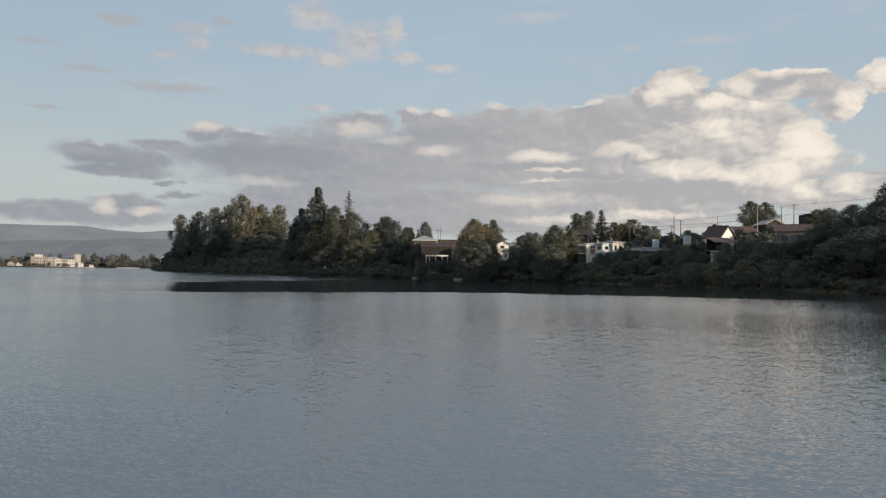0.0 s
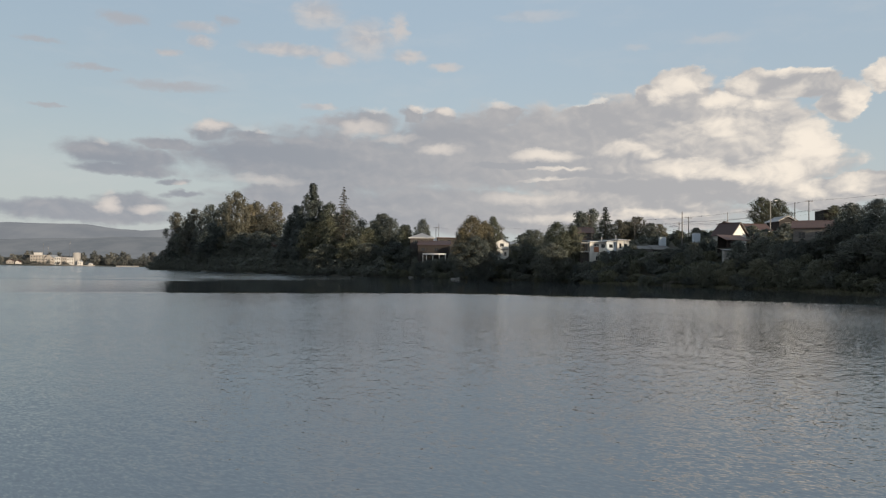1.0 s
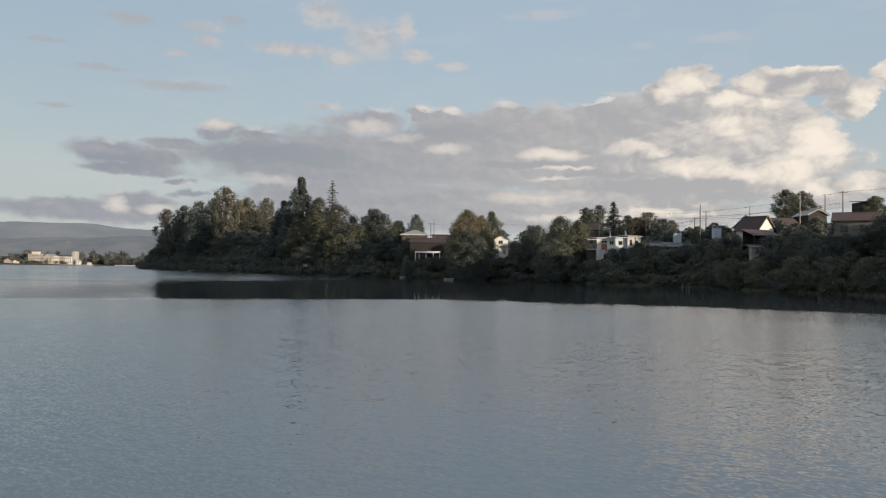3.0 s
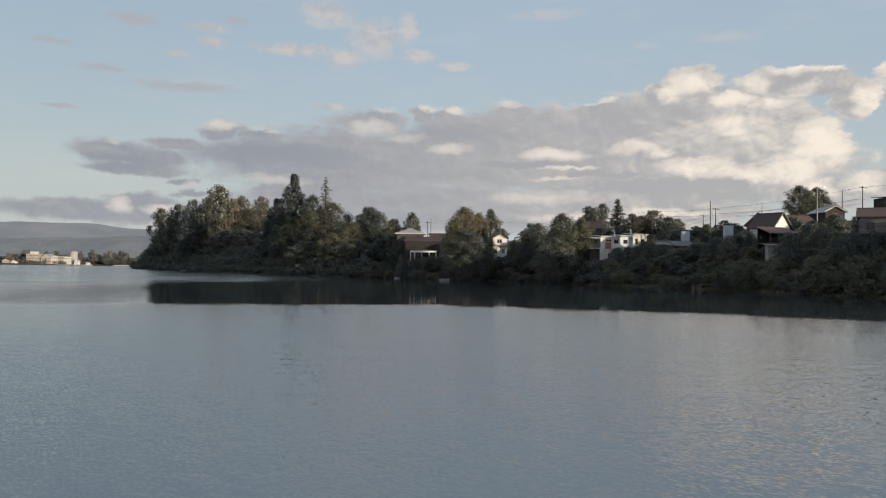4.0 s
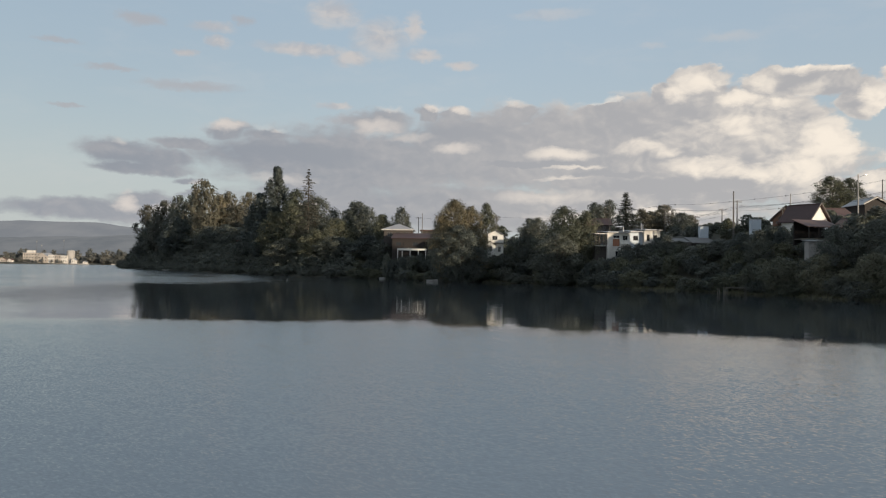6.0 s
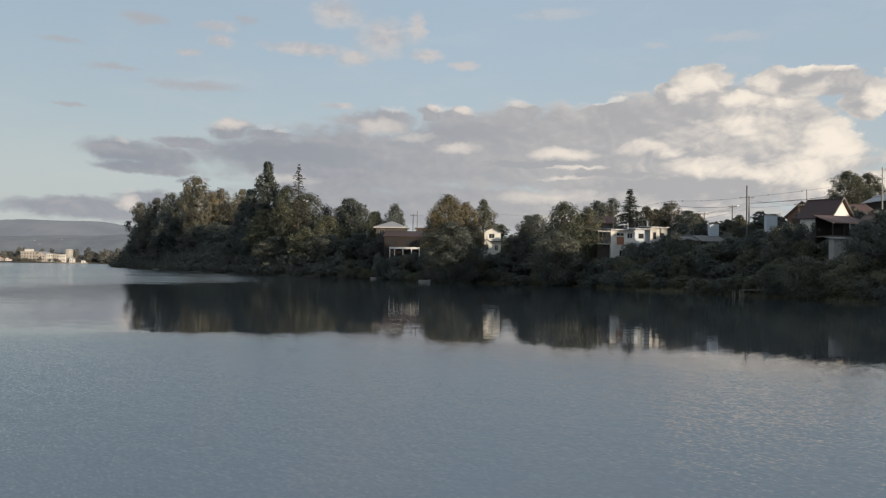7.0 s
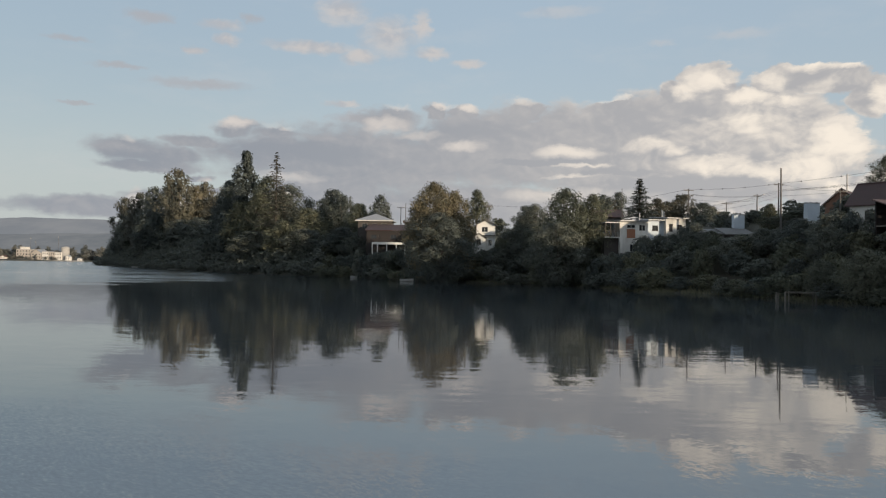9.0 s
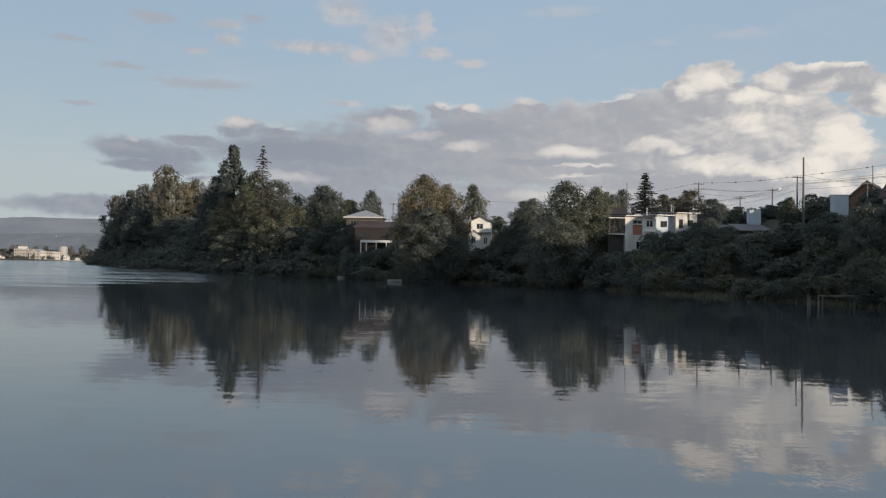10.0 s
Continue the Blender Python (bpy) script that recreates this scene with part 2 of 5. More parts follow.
LEAF = {
    "dark": leaf_material("leaf_dark", (0.086, 0.098, 0.092), (0.126, 0.134, 0.106)),
    "willow": leaf_material("leaf_willow", (0.120, 0.126, 0.092), (0.170, 0.164, 0.116)),
    "olive": leaf_material("leaf_olive", (0.086, 0.097, 0.074), (0.140, 0.138, 0.090)),
    "golden": leaf_material("leaf_golden", (0.094, 0.092, 0.066), (0.195, 0.158, 0.094)),
    "brown": leaf_material("leaf_brown", (0.090, 0.092, 0.076), (0.150, 0.134, 0.098)),
    # far-shore leaf, made paler and greyer to carry the air's haze in its colour
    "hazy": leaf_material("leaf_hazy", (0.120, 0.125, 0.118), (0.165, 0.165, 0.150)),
    "pale": leaf_material("leaf_pale", (0.110, 0.106, 0.078), (0.178, 0.158, 0.112)),
}
BARK = material("bark", (0.060, 0.048, 0.038), (0.105, 0.088, 0.072), 1.2, 0.9, 0.03, fine=9.0, stretch=(1, 1, 0.3))
SOIL = material("bank_soil", (0.036, 0.037, 0.027), (0.066, 0.060, 0.043), 0.12, 0.95, 0.05, fine=1.6)
GRASS = leaf_material("reed_leaf", (0.150, 0.142, 0.082), (0.240, 0.210, 0.130))
WHITE = material("white_paint", (0.74, 0.73, 0.70), (0.62, 0.60, 0.56), 0.6, 0.6, 0.01, fine=14.0, mottle=0.7)
CREAM = material("cream_render", (0.58, 0.53, 0.46), (0.47, 0.43, 0.37), 0.3, 0.8, 0.01, fine=6.0)
FARWALL = material("far_cream_render", (0.40, 0.36, 0.32), (0.30, 0.27, 0.24), 0.12, 0.85, 0.0, fine=1.2)
FARPALE = material("far_pale_render", (0.62, 0.59, 0.55), (0.50, 0.475, 0.44), 0.12, 0.85, 0.0, fine=1.2)
GRIMY = material("grimy_white_paint", (0.76, 0.74, 0.70), (0.36, 0.34, 0.31), 0.55, 0.7, 0.01, fine=5.0, mottle=0.45, stretch=(1, 1, 0.45))
BLUEWHITE = material("pale_blue_white", (0.50, 0.56, 0.62), (0.42, 0.47, 0.52), 0.8, 0.6, 0.01)
GREYROOF = material("zinc_roof", (0.40, 0.40, 0.40), (0.29, 0.28, 0.28), 0.8, 0.5, 0.02, metal=0.35, fine=8.0, stretch=(6, 0.6, 1))
SLATE = material("weathered_sheet_roof", (0.17, 0.165, 0.16), (0.12, 0.115, 0.11), 0.8, 0.7, 0.02, fine=8.0, stretch=(6, 0.6, 1))
MAROON = material("maroon_roof", (0.060, 0.026, 0.022), (0.042, 0.022, 0.020), 0.7, 0.6, 0.02, fine=8.0, stretch=(6, 0.6, 1))
RUST = material("rust_red_roof", (0.120, 0.066, 0.053), (0.085, 0.050, 0.043), 0.7, 0.65, 0.02, fine=8.0, stretch=(6, 0.6, 1))
BROWN = material("brown_boards", (0.026, 0.020, 0.018), (0.019, 0.015, 0.014), 1.2, 0.8, 0.02, fine=12.0, stretch=(6, 6, 0.5))
BRICK = material("brick_render", (0.064, 0.054, 0.048), (0.048, 0.042, 0.039), 0.9, 0.85, 0.02, fine=10.0)
GREYWALL = material("weathered_grey_boards", (0.20, 0.185, 0.17), (0.14, 0.13, 0.12), 0.7, 0.8, 0.02, fine=10.0, stretch=(5, 5, 0.6))
ORANGEBRICK = material("orange_brown_brick", (0.30, 0.165, 0.115), (0.22, 0.125, 0.09), 0.9, 0.85, 0.02, fine=10.0)
DARK = material("dark_timber", (0.035, 0.030, 0.027), (0.055, 0.046, 0.040), 1.5, 0.75, 0.01)
CONCRETE = material("concrete", (0.36, 0.34, 0.32), (0.26, 0.25, 0.235), 1.0, 0.85, 0.01)
POLEWOOD = material("pole_wood", (0.130, 0.120, 0.112), (0.090, 0.084, 0.080), 2.0, 0.85, 0.01, stretch=(4, 4, 0.5))
METAL = material("galvanised_metal", (0.42, 0.43, 0.44), (0.33, 0.33, 0.34), 2.0, 0.45, 0.0, metal=0.8)
RUBBER = material("cable_sheath", (0.03, 0.03, 0.03), (0.045, 0.045, 0.045), 4.0, 0.6)
PLANK = material("jetty_planks", (0.17, 0.15, 0.125), (0.11, 0.10, 0.085), 1.5, 0.85, 0.01, stretch=(1, 6, 1))
HULL = material("boat_hull_paint", (0.36, 0.355, 0.34), (0.25, 0.245, 0.23), 1.5, 0.5)
TERRACOTTA = material("terracotta_door", (0.34, 0.15, 0.085), (0.26, 0.115, 0.07), 1.5, 0.7)

GLASS = bpy.data.materials.new("window_glass")
GLASS.use_nodes = True
g = GLASS.node_tree.nodes["Principled BSDF"]
g.inputs["Base Color"].default_value, g.inputs["Roughness"].default_value = (0.02, 0.022, 0.025, 1), 0.08


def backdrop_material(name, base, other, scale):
    """Distant hillside that glows: bluish air haze put into its colour, over faint woods."""
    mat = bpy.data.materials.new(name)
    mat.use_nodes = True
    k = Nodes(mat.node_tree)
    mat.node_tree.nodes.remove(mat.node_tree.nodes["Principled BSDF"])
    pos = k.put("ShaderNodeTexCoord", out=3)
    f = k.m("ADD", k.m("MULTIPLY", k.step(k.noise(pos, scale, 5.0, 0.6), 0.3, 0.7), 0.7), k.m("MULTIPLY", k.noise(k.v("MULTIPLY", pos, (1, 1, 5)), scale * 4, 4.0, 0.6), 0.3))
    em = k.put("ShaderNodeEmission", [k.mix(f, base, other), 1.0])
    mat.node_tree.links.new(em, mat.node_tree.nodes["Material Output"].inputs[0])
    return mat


# haze is part of these glow colours, thicker on the far ridge
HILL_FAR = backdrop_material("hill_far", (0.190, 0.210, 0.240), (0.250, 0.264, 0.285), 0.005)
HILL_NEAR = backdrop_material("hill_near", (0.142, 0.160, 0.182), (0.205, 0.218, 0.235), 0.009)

# water: wind ripples on the open lake, a sheltered glassy belt along the bank
WATER = bpy.data.materials.new("lake_water")
WATER.use_nodes = True
k = Nodes(WATER.node_tree)
bsdf = WATER.node_tree.nodes["Principled BSDF"]
pos = k.put("ShaderNodeTexCoord", out=3)
sep = WATER.node_tree.nodes.new("ShaderNodeSeparateXYZ")
WATER.node_tree.links.new(pos, sep.inputs[0])
px, py = sep.outputs[0], sep.outputs[1]
wobble = k.m("SUBTRACT", k.noise(k.v("MULTIPLY", pos, (0.035, 0.05, 1)), 1.0, 3.0, 0.5), 0.5)
bend = k.m("ADD", k.m("MULTIPLY", k.m("MAXIMUM", px, 0.0), 0.425), k.m("MULTIPLY", k.m("MINIMUM", px, 0.0), -0.22))
across = k.m("ADD", k.m("ADD", bend, py), k.m("MULTIPLY", wobble, 12.0))
windy = k.step(across, 69.0, 61.0)
# a breeze draws streaks along the wooded point and over the open lake beyond
streak = k.m("SUBTRACT", k.noise(k.v("MULTIPLY", pos, (0.012, 0.11, 1)), 1.0, 3.0, 0.6), 0.5)
beyond = k.m("ADD", k.m("MULTIPLY_ADD", px, -1.2, py), k.m("MULTIPLY", streak, 90.0))
lane = k.m("MULTIPLY", k.step(beyond, 184.0, 202.0), k.step(k.m("MULTIPLY_ADD", streak, 40.0, px), -19.0, -33.0))
ribbon = k.noise(k.v("MULTIPLY", pos, (0.008, 0.17, 1)), 1.0, 2.0, 0.5)
calm = k.m("MULTIPLY", k.step(ribbon, 0.52, 0.48), k.step(px, -120.0, -70.0))
lane = k.m("MULTIPLY", lane, k.m("MULTIPLY_ADD", calm, -1.65, 1.7))
lane = k.m("MAXIMUM", lane, k.m("MULTIPLY", k.step(px, -36.0, -70.0), 0.55))
rough_water = k.m("MAXIMUM", windy, lane)
warp = k.v("SUBTRACT", k.noise(pos, 0.35, 2.0, 0.5, out=1), (0.5, 0.5, 0.5))
turned = k.put("ShaderNodeVectorRotate", {"Vector": k.v("ADD", pos, k.v("MULTIPLY", warp, (0.9, 0.9, 0))), "Angle": radians(42)}, rotation_type="Z_AXIS")
chop = k.v("SUBTRACT", k.noise(k.v("MULTIPLY", turned, (0.60, 1.25, 1)), 16.0, 2.0, 0.6, out=1), (0.5, 0.5, 0.5))
roll_ = k.v("SUBTRACT", k.noise(k.v("MULTIPLY", turned, (0.45, 1.2, 1)), 1.9, 2.0, 0.5, out=1), (0.5, 0.5, 0.5))
swung = k.put("ShaderNodeVectorRotate", {"Vector": k.v("ADD", pos, k.v("MULTIPLY", warp, (0.5, 0.5, 0))), "Angle": radians(16)}, rotation_type="Z_AXIS")
near_wind = k.step(across, 44.0, -4.0, 0.06, 0.34)
wavelet = k.v("SUBTRACT", k.noise(k.v("MULTIPLY", swung, (0.65, 1.5, 1)), 4.6, 3.0, 0.58, out=1), (0.5, 0.5, 0.5))
chop = k.v("ADD", k.v("MULTIPLY", chop, (0.85, 0.8, 0.0)), k.v("ADD", k.v("MULTIPLY", roll_, (0.08, 0.10, 0.0)), k.v("MULTIPLY", wavelet, k.put("ShaderNodeCombineXYZ", [k.m("MULTIPLY", near_wind, 0.5), near_wind, 0.0]))))
swell = k.v("SUBTRACT", k.noise(k.v("MULTIPLY", pos, (0.8, 2.8, 1)), 1.0, 3.0, 0.55, out=1), (0.5, 0.5, 0.5))
gust = k.step(k.noise(k.v("MULTIPLY", pos, (0.05, 0.03, 1)), 1.0, 3.0, 0.5), 0.25, 0.75, 0.75, 1.2)
amp = k.m("MULTIPLY", rough_water, gust)
chop_amp = k.put("ShaderNodeCombineXYZ", [k.m("MULTIPLY_ADD", amp, 0.34, 0.005), k.m("MULTIPLY_ADD", amp, 0.50, 0.042), 0.0])
# wind waves lean: their steep faces look down the lake
lean = k.put("ShaderNodeCombineXYZ", [0.0, k.m("MULTIPLY", amp, k.m("ADD", k.step(px, -10.0, 12.0, -0.036, -0.012), k.m("MULTIPLY", k.step(across, 4.0, 48.0), k.step(px, -30.0, 10.0, -0.010, -0.044)))), 0.0])
slope = k.v("ADD", k.v("ADD", k.v("MULTIPLY", chop, chop_amp), lean), k.v("MULTIPLY", swell, (0.006, 0.030, 0.0)))
normal = k.v("NORMALIZE", k.v("ADD", slope, (0, 0, 1)))
WATER.node_tree.links.new(normal, bsdf.inputs["Normal"])
WATER.node_tree.links.new(k.m("MULTIPLY_ADD", rough_water, 0.01, 0.02), bsdf.inputs["Roughness"])
bsdf.inputs["Base Color"].default_value = (0.044, 0.053, 0.061, 1)
bsdf.inputs["IOR"].default_value = 2.25
bsdf.inputs["Specular IOR Level"].default_value = 1.0

# ---- ground, water, hills ----
SHORE = [(400, -900), (230, -300), (120, -80), (84, 20), (64, 62), (58, 86), (54, 104), (48, 120), (44, 132), (40, 143), (33, 151), (30, 162),
         (22, 177), (12, 185), (2, 195), (-12, 213), (-30, 228), (-50, 249), (-85, 300), (-122, 357), (-160, 415), (-196, 470)]
BEHIND = [(-186, 496), (-130, 580), (-60, 760), (-100, 985), (-300, 1012), (-480, 1015), (-560, 1005), (-640, 960), (-900, 880), (-1400, 700), (-4600, 600),
          (-4600, 4600), (4600, 4600), (4600, -4600), (600, -4600)]
LAND = np.array(SHORE + BEHIND, float)


def shore_distance(x, y):
    """Metres inland from the water's edge; negative out on the lake."""
    x, y = np.atleast_1d(np.asarray(x, float)), np.atleast_1d(np.asarray(y, float))
    best, inside = np.full(x.shape, 1e9), np.zeros(x.shape, bool)
    for (ax, ay), (bx, by) in zip(LAND, np.roll(LAND, -1, axis=0)):
        dx, dy = bx - ax, by - ay
        s = np.clip(((x - ax) * dx + (y - ay) * dy) / (dx * dx + dy * dy), 0, 1)
        best = np.minimum(best, np.hypot(x - ax - s * dx, y - ay - s * dy))
        crosses = (ay > y) != (by > y)
        with np.errstate(divide="ignore", invalid="ignore"):
            inside ^= crosses & (x < dx * (y - ay) / (dy if dy else 1e-9) + ax)
    return np.where(inside, best, -best)


def ground_height(x, y):
    x, y = np.atleast_1d(np.asarray(x, float)), np.atleast_1d(np.asarray(y, float))
    d = shore_distance(x, y)
    z = np.interp(d, [-60, -15, 0, 1, 4, 10, 18, 35, 70, 150, 600], [-4, -2, -0.15, 0.35, 1.7, 4.5, 6.4, 9.3, 12.5, 16, 22])
    z *= np.where(d > 0, 1 + 0.55 * np.clip((-20 - x) / 70, 0, 1) + 0.22 * np.clip((x - 42) / 25, 0, 1) * np.clip((260 - y) / 60, 0, 1), 1)
    far = np.clip((y - 850) / 100, 0, 1)
    z = np.where(d > 0, z * (1 - far) + far * np.interp(d, [0, 6, 60, 500, 3000], [0.4, 1.5, 3, 8, 40]), z)
    wave = np.sin(x * 0.23 + 1.3 * np.sin(y * 0.11)) * np.cos(y * 0.19 + 0.8 * np.sin(x * 0.13))
    return z + np.clip(d / 12, 0, 1) * 0.5 * wave


def ground_z(x, y):
    return float(ground_height(x, y)[0])


def mesh_object(name, verts, faces, mat, smooth=False):
    data = bpy.data.meshes.new(name)
    data.from_pydata(verts, [], faces)
    data.materials.append(mat)
    if smooth:
        data.polygons.foreach_set("use_smooth", [True] * len(data.polygons))
    data.update()
    return new(name, data)


def spread(parts):
    return np.unique(np.concatenate([np.arange(a, b, s) for a, b, s in parts]))


gx = spread([(-4600, -900, 370), (-900, -240, 33), (-240, 160, 3.2), (160, 500, 34), (500, 4700, 420)])
gy = spread([(-4600, -300, 430), (-300, 40, 34), (40, 300, 3.2), (300, 520, 5.5), (520, 1100, 29), (1100, 4700, 400)])
GX, GY = np.meshgrid(gx, gy)
GZ = ground_height(GX.ravel(), GY.ravel()).reshape(GX.shape)
nx, ny = len(gx), len(gy)
verts = np.stack([GX.ravel(), GY.ravel(), GZ.ravel()], 1).tolist()
faces = [(j * nx + i, j * nx + i + 1, (j + 1) * nx + i + 1, (j + 1) * nx + i) for j in range(ny - 1) for i in range(nx - 1)]
ground = tagged(mesh_object("ground", verts, faces, SOIL, True), "earthy lake bank rising from the water to the town", "ground", kind="structure")

lake = mesh_object("water", [(-4600, -4600, 0), (4600, -4600, 0), (4600, 4600, 0), (-4600, 4600, 0)], [(0, 1, 2, 3)], WATER)
tagged(lake, "calm grey-blue lake water, rippled offshore and glassy by the bank", "water", kind="structure")


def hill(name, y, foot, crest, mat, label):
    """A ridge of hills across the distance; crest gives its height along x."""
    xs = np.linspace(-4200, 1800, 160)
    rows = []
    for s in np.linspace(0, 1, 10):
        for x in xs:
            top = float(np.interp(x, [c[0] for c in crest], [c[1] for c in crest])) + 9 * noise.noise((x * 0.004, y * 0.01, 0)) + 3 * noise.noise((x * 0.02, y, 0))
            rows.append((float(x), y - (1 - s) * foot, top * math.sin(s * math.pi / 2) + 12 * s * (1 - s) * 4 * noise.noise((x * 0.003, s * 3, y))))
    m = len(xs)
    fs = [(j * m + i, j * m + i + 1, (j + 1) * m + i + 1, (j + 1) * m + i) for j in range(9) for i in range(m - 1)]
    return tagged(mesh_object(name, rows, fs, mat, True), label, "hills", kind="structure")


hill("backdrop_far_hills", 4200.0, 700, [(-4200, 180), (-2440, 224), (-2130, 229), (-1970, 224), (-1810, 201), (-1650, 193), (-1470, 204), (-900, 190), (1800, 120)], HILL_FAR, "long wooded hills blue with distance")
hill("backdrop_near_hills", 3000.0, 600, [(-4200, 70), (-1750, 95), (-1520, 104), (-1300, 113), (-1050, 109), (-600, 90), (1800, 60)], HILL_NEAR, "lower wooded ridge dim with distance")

# ---- building helpers ----


def part(name, bm, mat, parent, label=""):
    """Links a bmesh as one mesh object under a thing or a part."""
    data = bpy.data.meshes.new(name)
    bm.to_mesh(data)
    bm.free()
    data.materials.append(mat)
    ob = new(name, data)
    ob.parent = parent
    return tagged(ob, label)


def thing(name, x, y, z, turn, label, category, group=""):
    ob = new(name)
    ob.matrix_world = pose(x, y, z, 0, 0, turn)
    ob.empty_display_size = 0.5
    return tagged(ob, label, category, group)


def add_box(bm, x0, x1, y0, y1, z0, z1, bevel=0.0):
    r = bmesh.ops.create_cube(bm, size=1.0)
    for v in r["verts"]:
        v.co = Vector(((x0 + x1) / 2 + v.co.x * (x1 - x0), (y0 + y1) / 2 + v.co.y * (y1 - y0), (z0 + z1) / 2 + v.co.z * (z1 - z0)))
    if bevel:
        bmesh.ops.bevel(bm, geom=list({e for v in r["verts"] for e in v.link_edges}), offset=bevel, segments=1, affect="EDGES")
    return bm


def box(x0, x1, y0, y1, z0, z1, bevel=0.0):
    return add_box(bmesh.new(), x0, x1, y0, y1, z0, z1, bevel)


def add_tube(bm, p, q, r0, r1, sides=8):
    p, q = Vector(p), Vector(q)
    r = bmesh.ops.create_cone(bm, cap_ends=True, segments=sides, radius1=r0, radius2=r1, depth=(q - p).length)
    m = Matrix.Translation((p + q) / 2) @ (q - p).to_track_quat("Z", "Y").to_matrix().to_4x4()
    bmesh.ops.transform(bm, matrix=m, verts=r["verts"])
    return bm


def tube(p, q, r0, r1=None, sides=8):
    return add_tube(bmesh.new(), p, q, r0, r0 if r1 is None else r1, sides)


def add_prism(bm, outline, axis, a, b):
    """A solid from an outline of (s, z), run along x or y from a to b."""
    put = (lambda s, z, d: (d, s, z)) if axis == "x" else (lambda s, z, d: (s, d, z))
    lo = [bm.verts.new(put(s, z, a)) for s, z in outline]
    hi = [bm.verts.new(put(s, z, b)) for s, z in outline]
    bm.faces.new(lo), bm.faces.new(hi[::-1])
    m = len(outline)
    for i in range(m):
        bm.faces.new((lo[i], hi[i], hi[(i + 1) % m], lo[(i + 1) % m]))
    bmesh.ops.recalc_face_normals(bm, faces=bm.faces)
    return bm


def pierced(x0, x1, z0, z1, y0, y1, holes, axis="x"):
    """A wall from x0 to x1 and z0 to z1, y0 to y1 thick, with rectangular openings right through it."""
    bm = bmesh.new()
    xs = sorted({x0, x1, *(h[0] for h in holes), *(h[1] for h in holes)})
    zs = sorted({z0, z1, *(h[2] for h in holes), *(h[3] for h in holes)})
    for a, b in zip(xs, xs[1:]):
        for c, d in zip(zs, zs[1:]):
            mx, mz = (a + b) / 2, (c + d) / 2
            if not any(h[0] < mx < h[1] and h[2] < mz < h[3] for h in holes):
                if axis == "x":
                    add_box(bm, a, b, y0, y1, c, d)
                else:
                    add_box(bm, y0, y1, a, b, c, d)
    bmesh.ops.remove_doubles(bm, verts=bm.verts, dist=0.001)
    return bm


def window(parent, hole, face, axis="x", frame_mat=None, bars=1, depth=0.14):
    """A framed window in an opening: frame, panes and sill set into the wall; face is the wall's outer plane (-y or -x side)."""
    a, b, c, d = hole
    w = part("window", frame_bm(a, b, c, d, face + 0.03, face + 0.10, axis, bars), frame_mat or WHITE, parent)
    if axis == "x":
        part("pane", box(a + 0.05, b - 0.05, face + 0.06, face + 0.075, c + 0.05, d - 0.05), GLASS, w, "dark window glass")
        part("sill", box(a - 0.06, b + 0.06, face - 0.07, face + 0.03, c - 0.05, c - 0.004), frame_mat or WHITE, w)
    else:
        part("pane", box(face + 0.06, face + 0.075, a + 0.05, b - 0.05, c + 0.05, d - 0.05), GLASS, w, "dark window glass")
        part("sill", box(face - 0.07, face + 0.03, a - 0.06, b + 0.06, c - 0.05, c - 0.004), frame_mat or WHITE, w)
    return w


def frame_bm(a, b, c, d, y0, y1, axis, bars):
    bm = bmesh.new()
    t = 0.07
    pieces = [(a, a + t, c, d), (b - t, b, c, d), (a + t, b - t, c, c + t), (a + t, b - t, d - t, d)]
    for i in range(bars):
        m = a + (b - a) * (i + 1) / (bars + 1)
        pieces.append((m - 0.025, m + 0.025, c + t, d - t))
    for p, q, r, s in pieces:
        if axis == "x":
            add_box(bm, p, q, y0, y1, r, s)
        else:
            add_box(bm, y0, y1, p, q, r, s)
    return bm


def gable_roof(parent, x0, x1, y0, y1, eave, ridge, axis, mat, over=0.45, thick=0.14, label=""):
    """Two roof slopes with a ridge cap; the ridge runs along the given axis."""
    if axis == "x":
        lo, hi, a, b = y0, y1, x0 - over, x1 + over
    else:
        lo, hi, a, b = x0, x1, y0 - over, y1 + over
    mid = (lo + hi) / 2
    slope = (ridge - eave) / (mid - lo)
    e = eave - slope * over
    for s0, s1 in ((lo - over, mid), (hi + over, mid)):
        bm = add_prism(bmesh.new(), [(s0, e), (s1, ridge), (s1, ridge + thick), (s0, e + thick)], axis, a, b)
        part("roof", bm, mat, parent, label)
    part("ridge_cap", add_prism(bmesh.new(), [(mid - 0.16, ridge + thick - 0.02), (mid, ridge + thick + 0.07), (mid + 0.16, ridge + thick - 0.02)], axis, a, b), mat, parent)


def gable_end(lo, hi, eave, ridge, axis, a, b):
    return add_prism(bmesh.new(), [(lo, eave), (hi, eave), ((lo + hi) / 2, ridge)], axis, a, b)


def shell(parent, w, d, z0, z1, mat, front=(), left=(), right=(), thick=0.18, frame_mat=None, bars=1):
    """Four walls of a rectangular house, local x from 0 to w, y from 0 (the lake side) to d, with windows in their openings."""
    part("wall", pierced(0, w, z0, z1, 0, thick, front), mat, parent)
    part("wall", box(0, w, d - thick, d, z0, z1), mat, parent)
    part("wall", pierced(thick, d - thick, z0, z1, 0, thick, left, "y"), mat, parent)
    part("wall", box(w - thick, w, thick, d - thick, z0, z1), mat, parent)
    for h in front:
        window(parent, h, 0.0, "x", frame_mat, bars)
    for h in left:
        window(parent, h, 0.0, "y", frame_mat, bars)


